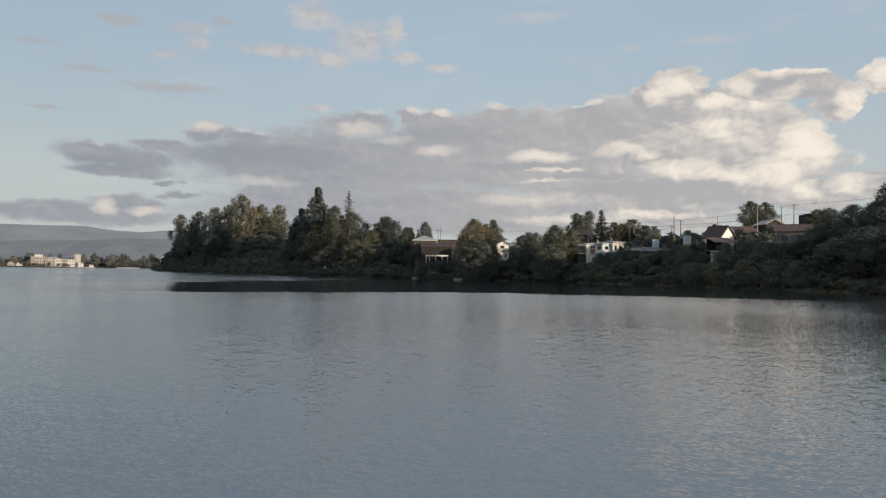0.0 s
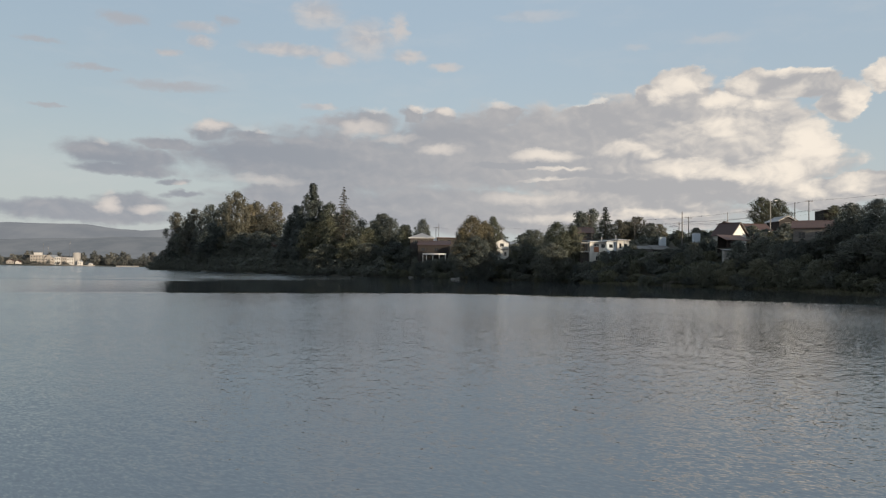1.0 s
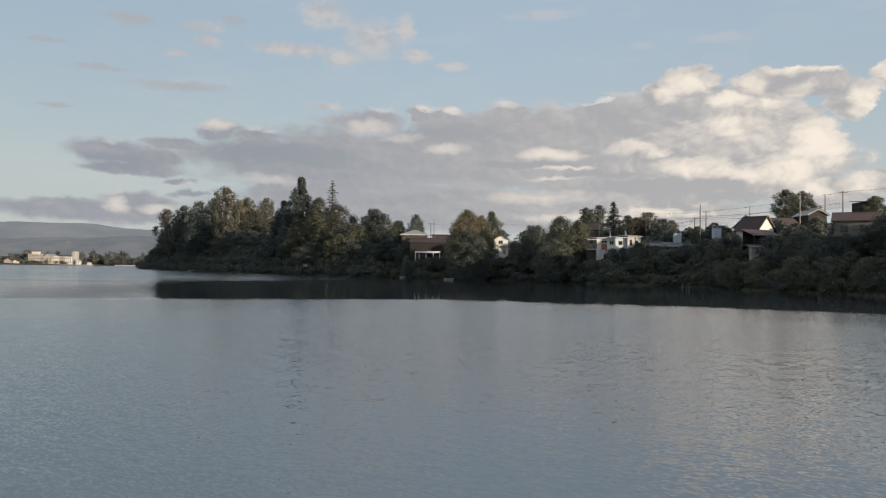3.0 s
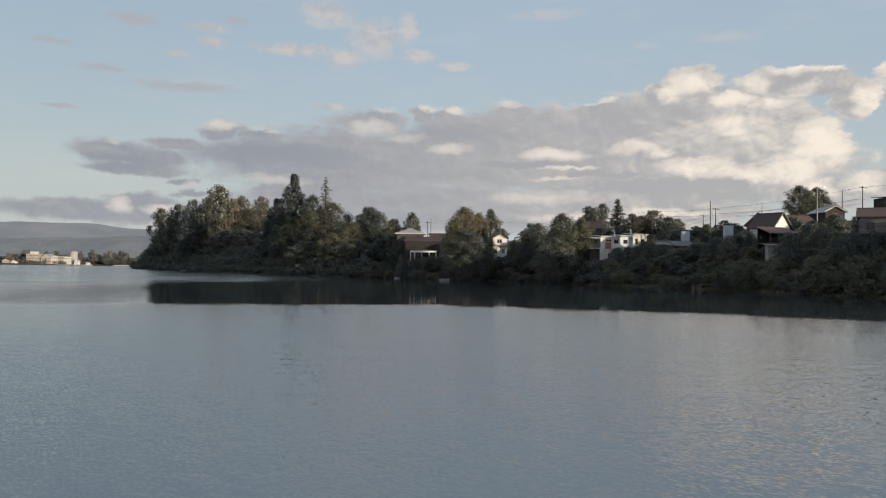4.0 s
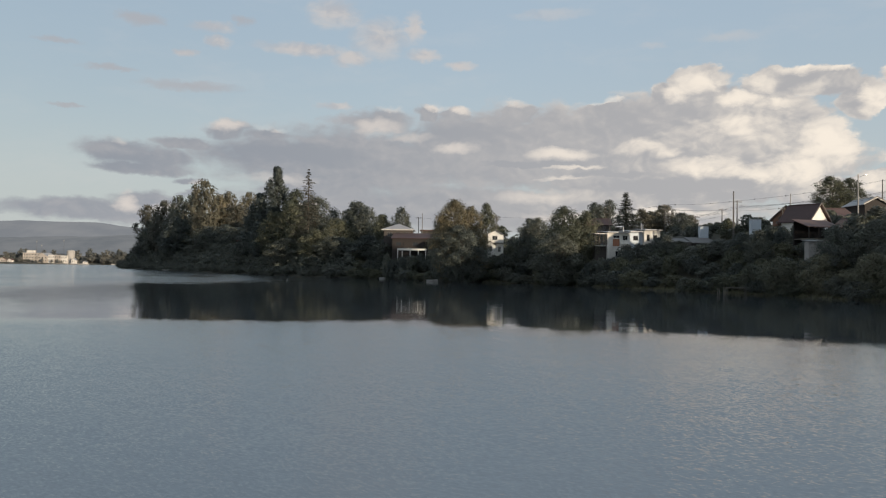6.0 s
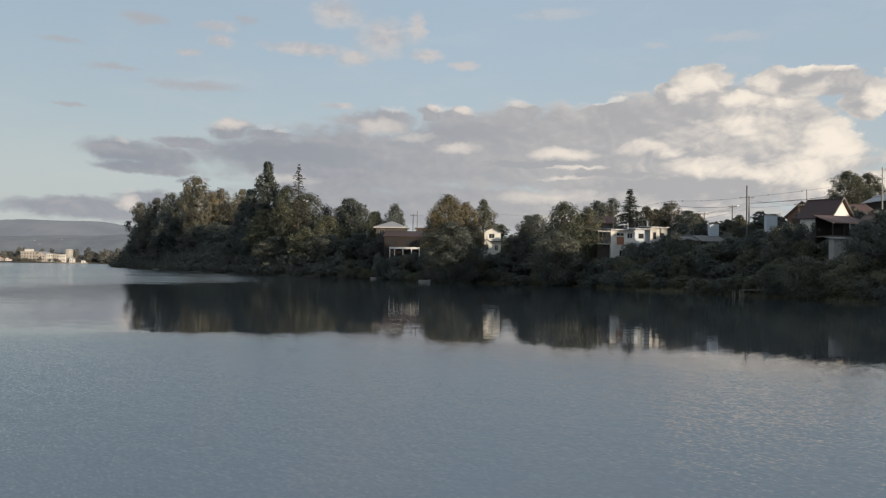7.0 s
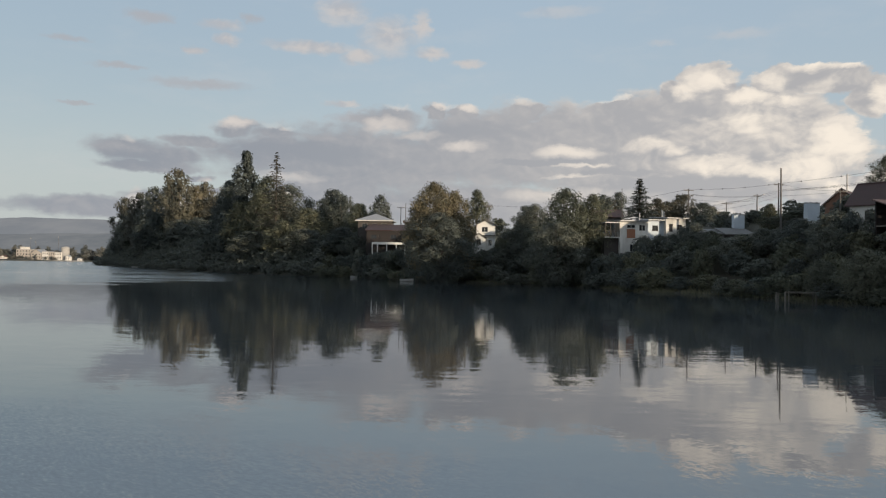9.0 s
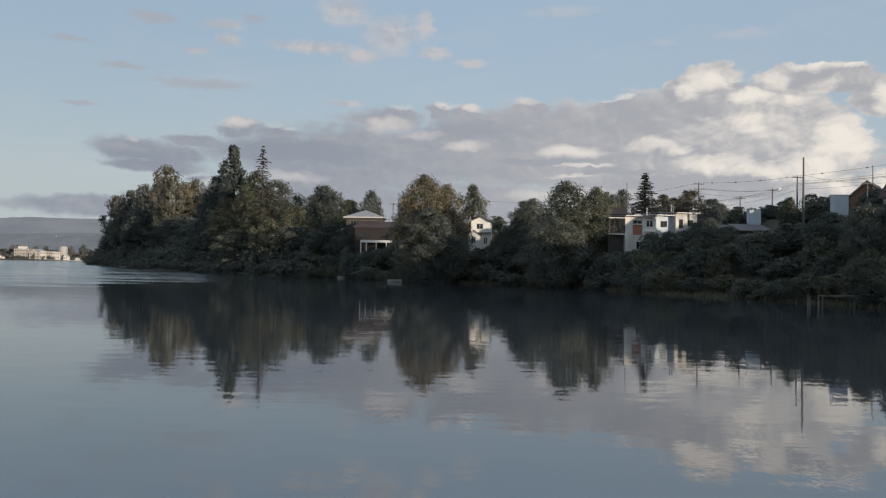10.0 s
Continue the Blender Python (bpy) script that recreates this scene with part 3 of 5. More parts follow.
def mono_roof(parent, x0, x1, y0, y1, zf, zb, mat, over=0.35, thick=0.12, label=""):
    """A single-pitch roof from zf at the front to zb at the back."""
    k = (zb - zf) / (y1 - y0)
    f, b = zf - k * over, zb + k * over
    bm = add_prism(bmesh.new(), [(y0 - over, f), (y1 + over, b), (y1 + over, b + thick), (y0 - over, f + thick)], "x", x0 - over, x1 + over)
    return part("roof", bm, mat, parent, label)


# ---- trees ----


NORMALS = {}


def leaf_mesh(name, centres, normals, sizes, seed, droop=0.0):
    """Many small leaf sprays, each of its own turn, shaded with the swell of the clump that they clothe."""
    rng = np.random.default_rng(seed)
    m = len(centres)
    nrm = normals + rng.normal(0, 0.55, (m, 3))
    nrm /= np.linalg.norm(nrm, axis=1)[:, None]
    nrm *= np.where(np.sum(nrm * normals, axis=1) < 0, -1.0, 1.0)[:, None]
    a = rng.normal(0, 1, (m, 3))
    a[:, 2] -= droop
    a -= nrm * np.sum(a * nrm, axis=1)[:, None]
    a /= np.linalg.norm(a, axis=1)[:, None]
    b = np.cross(nrm, a)
    s = sizes[:, None]
    wide = rng.uniform(0.40, 0.75, (m, 1))
    v = np.stack([centres - a * s * 0.8 - b * s * wide, centres + a * s, centres - a * s * 0.8 + b * s * wide], 1).reshape(-1, 3)
    data = bpy.data.meshes.new(name)
    data.vertices.add(3 * m)
    data.vertices.foreach_set("co", v.ravel())
    data.loops.add(3 * m)
    data.loops.foreach_set("vertex_index", np.arange(3 * m, dtype=np.int32))
    data.polygons.add(m)
    data.polygons.foreach_set("loop_start", np.arange(0, 3 * m, 3, dtype=np.int32))
    data.update(calc_edges=True)
    swell = normals * 0.75 + nrm * 0.45 + np.array([0, 0, 0.12])
    swell = np.repeat(swell / np.linalg.norm(swell, axis=1)[:, None], 3, axis=0)
    data.normals_split_custom_set_from_vertices(swell.tolist())
    NORMALS[data.name] = swell
    return data


def lobes_to_leaves(lobes, count, size, seed, up=0.25):
    """Leaves over the outside of overlapping lumps, thinner underneath, with an uneven skin."""
    rng = np.random.default_rng(seed)
    cs, ns, ss = [], [], []
    weight = np.array([l[3] ** 2 for l in lobes])
    for (x, y, z, r), share in zip(lobes, weight / weight.sum()):
        m = max(6, int(count * share))
        d = rng.normal(0, 1, (m, 3))
        d[:, 2] += up
        d /= np.linalg.norm(d, axis=1)[:, None]
        bump = 1 + 0.18 * np.sin(5 * d[:, 0] + x * 3) * np.cos(4 * d[:, 1] + z * 2) + 0.12 * np.sin(9 * d[:, 2] + y)
        rad = r * bump * (1 - 0.45 * rng.random(m) ** 2.2)
        cs.append(np.array([x, y, z]) + d * rad[:, None] * np.array([1, 1, 0.85]))
        ns.append(d)
        ss.append(size * rng.uniform(0.55, 1.25, m))
        m = max(3, int(m * 0.10))
        d = rng.normal(0, 1, (m, 3))
        d /= np.linalg.norm(d, axis=1)[:, None]
        cs.append(np.array([x, y, z]) + d * (r * rng.uniform(0.1, 0.72, m))[:, None])
        ns.append(d)
        ss.append(size * rng.uniform(1.8, 2.8, m))
    return np.concatenate(cs), np.concatenate(ns), np.concatenate(ss)


def trunk_bm(height, radius, limbs):
    """A tapered, slightly bent trunk with limbs out to the given points."""
    bm = bmesh.new()
    pts = [Vector((0.05 * math.sin(i * 1.7) * height * 0.2, 0.05 * math.cos(i * 2.3) * height * 0.2 - 0.01 * height, height * i / 5)) for i in range(6)]
    pts[0] = Vector((0, 0, -0.4))
    for i in range(5):
        add_tube(bm, pts[i], pts[i + 1] + (pts[i + 1] - pts[i]) * 0.03, radius * (1 - 0.17 * i), radius * (1 - 0.17 * (i + 1)), 7)
    for i, q in enumerate(limbs):
        q = Vector(q)
        p = pts[min(5, max(1, int(q.z / height * 5 * 0.62)))]
        bend = (p + q) / 2 + Vector((0, 0, 0.06 * height))
        add_tube(bm, p, bend, radius * 0.42, radius * 0.26, 6)
        add_tube(bm, bend, q, radius * 0.26, radius * 0.08, 5)
    return bm


def build_tree(name, lobes, count, size, seed, trunk_h, trunk_r, droop=0.0, category="tree", extra=None):
    """A tree of reference height 10 m, away from the scene's own trees; copies are set out below."""
    root = new(name)
    root["category"] = category
    rng = random.Random(seed)
    limbs = [l[:3] for l in rng.sample(lobes, min(9 if count > 3000 else 4, len(lobes)))]
    bm = trunk_bm(trunk_h, trunk_r, limbs)
    part("trunk", bm, BARK, root, "rough brown bark")
    c, nn, s = lobes_to_leaves(lobes, count, size, seed)
    if extra is not None:
        c, nn, s = (np.concatenate(z) for z in zip((c, nn, s), extra))
    data = leaf_mesh("crown", c, nn, s, seed, droop)
    data.materials.append(LEAF["dark"])
    crown = new("crown", data)
    crown.parent = root
    return root


def broad_lobes(seed, n=34, top=10.0, base=1.6, radius=4.0, low=0.36):
    """Lumps of a domed crown, 10 m high and 4 m in radius, widest low down and uneven all round."""
    rng = random.Random(seed)
    out = []
    lean = rng.uniform(0, 6.28)
    for i in range(n):
        f = (i + 0.5) / n
        h = base + (top - base) * f
        side = 1 + 0.16 * math.sin(3 * f * 6.28 + seed)
        wide = radius * min(1.0, ((f + 0.10) / low) ** 0.6) * (1 - max(0.0, f - low * 0.8) ** 1.9 / (1 - low * 0.8) ** 1.9) ** 0.62 * side
        a = i * 2.39996 + rng.uniform(-0.7, 0.7)
        lump = rng.uniform(0.18, 0.37) * radius * (1.1 - 0.42 * f)
        d = max(0.0, wide - lump * 0.85) * rng.uniform(0.60, 1.04)
        out.append((math.cos(a) * d + 0.12 * radius * f * math.cos(lean), math.sin(a) * d + 0.12 * radius * f * math.sin(lean), min(h, top - lump * 0.85), lump))
    out.append((0, 0, (top + base) * 0.40, radius * 0.70))
    out.append((0, 0, top * 0.64, radius * 0.54))
    out.append((0, 0, top * 0.80, radius * 0.36))
    return out


def tiers(seed, n, top, base, radius, curve, per, lump, flat=0.4, uneven=0.12):
    """Whorls of branches of a conifer: leaves along boughs that hang a little at the tips."""
    rng = np.random.default_rng(seed)
    cs, ns, ss = [], [], []
    for i in range(n):
        f = i / (n - 1)
        reach_all = radius * curve(f) * rng.uniform(0.85, 1.12)
        boughs = max(4, int(7 - 2 * f))
        for j in range(boughs):
            h = base + (top - base) * (f + rng.uniform(-0.6, 0.6) / n * (f < 0.97))
            reach = reach_all * rng.uniform(1 - 3 * uneven, 1 + uneven)
            a = 2 * math.pi * (j + rng.random()) / boughs
            m = max(5, int(per * (0.25 + reach / radius)))
            t = rng.random(m) ** 0.75
            p = np.stack([np.cos(a) * reach * t, np.sin(a) * reach * t, h + 0.22 * reach * t - 0.34 * reach * t * t], 1)
            p += rng.normal(0, lump * (0.35 + 0.5 * reach / radius), (m, 3)) * np.array([1, 1, flat])
            cs.append(p)
            ns.append(np.tile([0.3 * math.cos(a), 0.3 * math.sin(a), 0.9], (m, 1)))
            ss.append(rng.uniform(0.6, 1.2, m))
    return np.concatenate(cs), np.concatenate(ns), np.concatenate(ss)


def conifer(name, seed, n, base, radius, curve, per, lump, size, trunk_r, category="conifer"):
    root = new(name)
    root["category"] = category
    part("trunk", tube((0, 0, -0.4), (0, 0, 9.7), trunk_r, trunk_r * 0.15, 8), BARK, root, "straight bare grey-brown trunk")
    c, nn, s = tiers(seed, n, 9.9, base, radius, curve, per, lump)
    data = leaf_mesh("crown", c, nn, s * size, seed, 0.6)
    data.materials.append(LEAF["dark"])
    crown = new("crown", data)
    crown.parent = root
    return root


def cone_lobes(seed, n, radius, base):
    """Lumps of an old conifer: broad below, a rounded narrow head."""
    rng = random.Random(seed)
    out = []
    for i in range(n):
        f = (i + 0.5) / n
        h = base + (10.0 - base) * f
        wide = radius * (0.20 * math.sqrt(min(1.0, (1 - f) / 0.16)) + 0.80 * min(1.0, max(0.0, 0.86 - f) / 0.70) ** 0.68) * rng.uniform(0.66, 1.14)
        a = i * 2.39996 + rng.uniform(-0.6, 0.6)
        lump = radius * rng.uniform(0.14, 0.29) * (1.15 - 0.6 * f)
        d = max(0.0, wide - lump)
        out.append((math.cos(a) * d, math.sin(a) * d, min(h, 10.0 - lump * 0.85), lump))
    for i in range(5):
        out.append((0, 0, base + (9.2 - base) * (i + 0.5) / 5, radius * (0.60 - 0.125 * i)))
    return out


STORE = {
    "broad": [build_tree("broadleaf_tree", broad_lobes(s, 58, base=b, low=w), 11500, 0.122, s, 7.0, 0.24) for s, b, w in ((3, 0.9, 0.36), (8, 1.3, 0.48), (14, 0.6, 0.30), (21, 1.2, 0.56), (33, 0.8, 0.42))],
    "near": [build_tree("broadleaf_tree", broad_lobes(s, 90, base=b, low=w), 26000, 0.084, s, 7.0, 0.24) for s, b, w in ((5, 0.5, 0.34), (12, 0.8, 0.42))],
    "wood": [build_tree("broadleaf_tree", broad_lobes(s, 44, base=0.5, low=w), 6500, 0.165, s, 7.0, 0.24) for s, w in ((6, 0.40), (17, 0.52), (29, 0.34))],
    "distant": [build_tree("broadleaf_tree", broad_lobes(s, 20, base=0.6), 900, 0.36, s, 7.0, 0.24) for s in (4, 9, 15)],
    "bush": [build_tree("bush", broad_lobes(s, 30, top=10.0, base=0.4, radius=6.5, low=0.45), 2600, 0.34, s, 5.0, 0.25, category="bush") for s in (40, 41, 42, 43)],
    "willow": [build_tree("willow_bush", broad_lobes(s, 34, top=10.0, base=0.4, radius=6.0, low=0.42), 14000, 0.15, s, 5.0, 0.25, droop=1.4, category="bush") for s in (50, 51)],
    "spruce": [conifer("spruce_tree", 61, 30, 0.6, 2.1, lambda f: (1 - f) ** 0.9 + 0.03, 75, 0.22, 0.12, 0.16)],
    "thin": [conifer("tall_thin_conifer", 62, 24, 3.0, 1.35, lambda f: 0.04 + (1 - f) ** 0.8, 52, 0.085, 0.075, 0.09)],
    "araucaria": [build_tree("old_conifer", cone_lobes(s, 130, 3.4, 0.3), 18000, 0.105, s, 9.0, 0.22, category="conifer") for s in (71, 72)],
}
REF = {"broad": 4.0, "near": 4.0, "wood": 4.0, "distant": 4.0, "bush": 6.5, "willow": 6.0, "spruce": 2.1, "thin": 1.35, "araucaria": 3.4}
SAY = {
    "broad": {"dark": "dark green broadleaf tree on the lake bank", "olive": "olive green broadleaf tree with sunlit leaves", "golden": "broadleaf tree turning golden in evening sun",
              "brown": "thin-leaved brownish broadleaf tree above the lake", "pale": "pale tan broadleaf tree lit by low sun"},
    "wood": {"dark": "dark green tree of the wooded point", "olive": "olive green tree of the wooded point", "brown": "thin-leaved brownish tree of the wooded point",
             "pale": "pale tan tree of the wooded point lit by sun"},
    "distant": {"dark": "dark green tree far across the water", "olive": "olive green tree far off", "brown": "brownish tree far off", "hazy": "tree across the lake, haze put into its grey-green leaf colour"},
    "bush": {"dark": "dark dense shrub on the shaded lake bank", "olive": "olive green shrub on the lake bank"},
    "willow": {"olive": "low rounded willow bush at the water's edge", "willow": "low pale rounded willow bush at the water's edge"},
    "spruce": {"dark": "dark cone-shaped spruce behind the houses", "olive": "pointed olive green conifer behind the houses"},
    "thin": {"brown": "tall sparse conifer with tiered boughs"},
    "araucaria": {"dark": "tall dark old conifer with rounded head"},
}
SAY["near"] = SAY["broad"]
dice = random.Random(11)


JOINED = []


def joined_bush(colour, x, y, top, radius):
    """Notes a far shrub that goes into the one mesh of undergrowth."""
    JOINED.append((dice.randrange(len(STORE["bush"])), x, y, ground_z(x, y) - 0.05, top, radius, dice.uniform(0, 6.28)))


def tree(kind, colour, x, y, top, radius, group="trees on the bank"):
    """Sets a tree with its foot on the ground and its head at the given height."""
    z = ground_z(x, y) - 0.05
    if kind == "broad" and y > 300:
        kind = "wood"
    src = dice.choice(STORE[kind])
    ob = copy_thing(src, pose(x, y, z, 0, 0, dice.uniform(0, 360)))
    if kind in ("broad", "near", "wood"):
        radius = max(radius * 1.28, 0.29 * (top - z))
    s = radius / REF[kind]
    wide = dice.uniform(0.72, 1.35) if kind == "bush" else dice.uniform(0.92, 1.08)
    ob.scale = (s * wide, s / wide, max(1.0, top - z) / 10.0)
    for c in ob.children:
        if c.name.startswith("crown"):
            c.material_slots[0].link = "OBJECT"
            c.material_slots[0].material = LEAF[colour]
    return tagged(ob, SAY[kind][colour], group=group)



# promontory, town and right bank
tree("broad", "brown", -170.0, 448.0, 36.5, 4.6)
tree("broad", "brown", -150.8, 420.0, 36.6, 6.8)
tree("broad", "dark", -166.7, 436.0, 22.4, 5.8)
tree("broad", "dark", -157.4, 428.0, 29.3, 7.5)
tree("broad", "dark", -134.5, 398.0, 37.3, 6.4)
tree("broad", "dark", -125.2, 392.0, 38.6, 4.6)
tree("broad", "pale", -109.6, 364.0, 41.7, 3.5)
tree("broad", "pale", -106.2, 372.0, 35.8, 5.4)
tree("broad", "brown", -101.9, 376.0, 37.6, 6.1)
tree("broad", "dark", -125.5, 380.0, 26.5, 7.8)
tree("broad", "pale", -94.6, 380.0, 37.8, 5.0)
tree("broad", "brown", -96.3, 370.0, 30.8, 7.0)
tree("broad", "dark", -129.7, 385.0, 19.0, 8.2)
tree("broad", "dark", -103.5, 350.0, 19.6, 7.8)
tree("broad", "dark", -88.2, 335.0, 18.9, 7.0)
tree("araucaria", "dark", -56.3, 277.0, 36.5, 11.7)
tree("araucaria", "dark", -65.0, 288.0, 28.5, 9.6)
tree("broad", "olive", -48.9, 272.0, 28.6, 5.5)
tree("broad", "olive", -48.0, 264.0, 23.7, 5.2)
tree("thin", "brown", -40.4, 250.0, 32.4, 4.8)
tree("broad", "dark", -40.6, 268.0, 25.8, 6.5)
tree("broad", "olive", -56.0, 270.0, 20.8, 5.6)
tree("broad", "olive", -30.9, 250.0, 17.6, 4.8)
tree("broad", "dark", -30.0, 268.0, 21.7, 5.6)
tree("broad", "dark", -27.8, 262.0, 23.8, 4.9)
tree("broad", "dark", -24.0, 258.0, 22.0, 3.7)
tree("broad", "olive", -37.4, 245.0, 14.0, 4.9)
tree("broad", "dark", -46.6, 255.0, 11.5, 6.4)
tree("broad", "dark", -30.0, 240.0, 11.7, 5.6)
tree("broad", "dark", -21.1, 236.0, 11.9, 5.5)
tree("broad", "dark", -11.6, 238.0, 20.3, 3.4)
tree("broad", "olive", -16.8, 241.0, 18.4, 3.4)
tree("broad", "dark", -19.2, 262.0, 19.7, 3.3)
tree("broad", "dark", -14.3, 226.0, 10.6, 3.2)
tree("near", "golden", 4.2, 187.0, 18.1, 5.0)
tree("near", "golden", 7.8, 191.0, 16.8, 4.1)
# two dark-leaved trees added as the shaded lower half of the golden tree
tree("near", "dark", 1.8, 190.0, 14.9, 3.3)
tree("near", "dark", 5.6, 183.0, 12.2, 5.3)
tree("broad", "olive", 12.5, 225.0, 20.6, 3.2)
tree("broad", "dark", 22.0, 199.5, 15.0, 2.5)
tree("near", "dark", 22.4, 186.0, 14.2, 3.5)
tree("near", "olive", 26.0, 172.0, 15.6, 5.0)
tree("near", "olive", 29.6, 172.0, 14.8, 3.2)
tree("broad", "dark", 20.4, 186.0, 12.5, 3.2)
tree("near", "dark", 23.8, 168.0, 10.0, 4.8)
tree("spruce", "dark", 53.1, 240.0, 25.3, 5.2)
tree("broad", "dark", 80.1, 400.0, 37.9, 4.6)
tree("broad", "dark", 72.0, 388.0, 35.5, 6.2)
tree("broad", "brown", 74.1, 395.0, 34.9, 5.0)
tree("broad", "brown", 63.1, 262.0, 22.5, 3.9)
tree("broad", "brown", 69.5, 262.0, 23.7, 4.5)
tree("broad", "pale", 68.3, 270.0, 22.4, 4.7)
tree("broad", "pale", 85.8, 285.0, 22.5, 2.9)
tree("broad", "dark", 73.7, 255.0, 20.9, 3.5)
tree("broad", "olive", 44.8, 160.0, 8.6, 1.9)
tree("broad", "dark", 41.0, 160.0, 9.2, 2.2)
tree("broad", "dark", 42.0, 158.0, 9.6, 1.9)
tree("broad", "olive", 57.8, 172.0, 13.6, 1.8)
tree("broad", "olive", 58.4, 165.0, 12.0, 3.4)
tree("broad", "dark", 44.0, 150.0, 7.1, 2.7)
tree("broad", "dark", 48.1, 148.0, 8.4, 2.6)
tree("broad", "dark", 50.1, 143.0, 9.4, 2.7)
tree("broad", "dark", 49.0, 135.0, 9.4, 2.0)
tree("near", "olive", 89.6, 195.0, 25.1, 3.7)
tree("near", "olive", 94.7, 196.0, 24.8, 3.7)
tree("broad", "dark", 52.0, 118.0, 9.2, 2.5)
tree("broad", "dark", 56.4, 116.0, 9.9, 2.5)
tree("broad", "dark", 56.9, 112.0, 8.3, 2.4)
tree("broad", "dark", 66.4, 104.0, 15.3, 3.6)
tree("near", "dark", 66.8, 98.0, 15.4, 3.6)
tree("near", "dark", 67.4, 92.0, 15.5, 3.8)
tree("broad", "dark", 64.2, 106.0, 11.5, 3.6)
tree("near", "dark", 69.4, 88.0, 19.5, 4.5)
tree("broad", "dark", 63.5, 86.0, 10.9, 5.5)
tree("broad", "dark", 64.1, 78.0, 12.1, 5.1)
tree("broad", "olive", 82.1, 140.0, 18.0, 3.0)
tree("broad", "dark", 62.6, 93.0, 9.3, 4.8)
tree("broad", "dark", 62.7, 134.0, 11.4, 1.6)
tree("broad", "olive", 65.4, 134.0, 11.7, 1.6)
tree("broad", "dark", 67.8, 133.0, 11.5, 1.6)

# shrubs along the water, in rows up the slope
ALONG = np.array(SHORE[3:], float)
LENGTHS = np.hypot(*np.diff(ALONG, axis=0).T)
REACH = np.concatenate([[0], np.cumsum(LENGTHS)])


def along(s, inland):
    """A point s metres along the shore from its near end and some metres inland."""
    i = min(len(LENGTHS) - 1, max(0, int(np.searchsorted(REACH, s)) - 1))
    d = (ALONG[i + 1] - ALONG[i]) / LENGTHS[i]
    p = ALONG[i] + d * (s - REACH[i])
    return p[0] + d[1] * inland, p[1] - d[0] * inland


KEEP_CLEAR = [(13.5, 204, 5.5, 6.0), (-7, 220, 7.5, 6.5), (37, 172, 8.5, 5.2), (57, 140, 6, 7.5), (53, 126, 3, 5.2), (63, 114, 7, 8.5), (48.5, 175, 6, 7.4), (54, 175, 6, 7.8), (49.5, 166, 5, 7.2), (51, 159, 4, 7.4), (55.5, 153, 3, 9.0)]
for inland, step, low_h, high_h, kind in ((0.6, 3.0, 1.7, 3.0, "bush"), (4.5, 3.5, 2.4, 4.0, "bush"), (9.5, 4.2, 2.8, 4.6, "bush"), (16, 6.0, 3.0, 5.0, "bush")):
    s = 20.0
    while s < REACH[-1] - 3:
        far = 1 + max(0.0, (s - 330) / 260)
        x, y = along(s, inland * (1 + 0.3 * (far - 1)) + dice.uniform(-1, 1.2))
        h = dice.uniform(low_h, high_h) * (1 + 0.5 * (far - 1))
        top = ground_z(x, y) + h
        for cx, cy, rad, lid in KEEP_CLEAR:
            if math.hypot(x - cx, y - cy) < rad + 3:
                top = min(top, lid)
        inside = any(math.hypot(x - cx, y - cy) < rad * 0.75 for cx, cy, rad, lid in KEEP_CLEAR)
        if not inside and top - ground_z(x, y) > 0.8 and shore_distance(x, y)[0] > -0.4:
            if x < -24 or inland > 12:
                joined_bush("dark", x, y, top + 0.6, dice.uniform(2.3, 3.4) * (0.7 + 0.3 * far))
            else:
                tree(kind, "dark" if dice.random() < 0.45 else "olive", x, y, top, dice.uniform(2.0, 3.0) * (0.7 + 0.3 * far), "shrubs on the bank")
        s += step * (0.55 + 0.45 * far) * dice.uniform(0.8, 1.25)

# undergrowth over the slopes of the town side
placed = 0
while placed < 170:
    x, y = dice.uniform(14, 84), dice.uniform(84, 232)
    d = shore_distance(x, y)[0]
    if not 4 < d < 42 or any(math.hypot(x - cx, y - cy) < rad * 0.8 for cx, cy, rad, lid in KEEP_CLEAR):
        continue
    h = dice.uniform(1.6, 3.2)
    top = ground_z(x, y) + h
    for cx, cy, rad, lid in KEEP_CLEAR:
        if math.hypot(x - cx, y - cy) < rad + 4 and y < cy + 3:
            top = min(top, lid)
    if top - ground_z(x, y) > 0.9:
        if d > 14 or y > 190:
            joined_bush("dark", x, y, top, dice.uniform(1.8, 2.7))
        else:
            tree("bush", "dark" if dice.random() < 0.5 else "olive", x, y, top, dice.uniform(1.7, 2.6), "shrubs on the bank")
    placed += 1
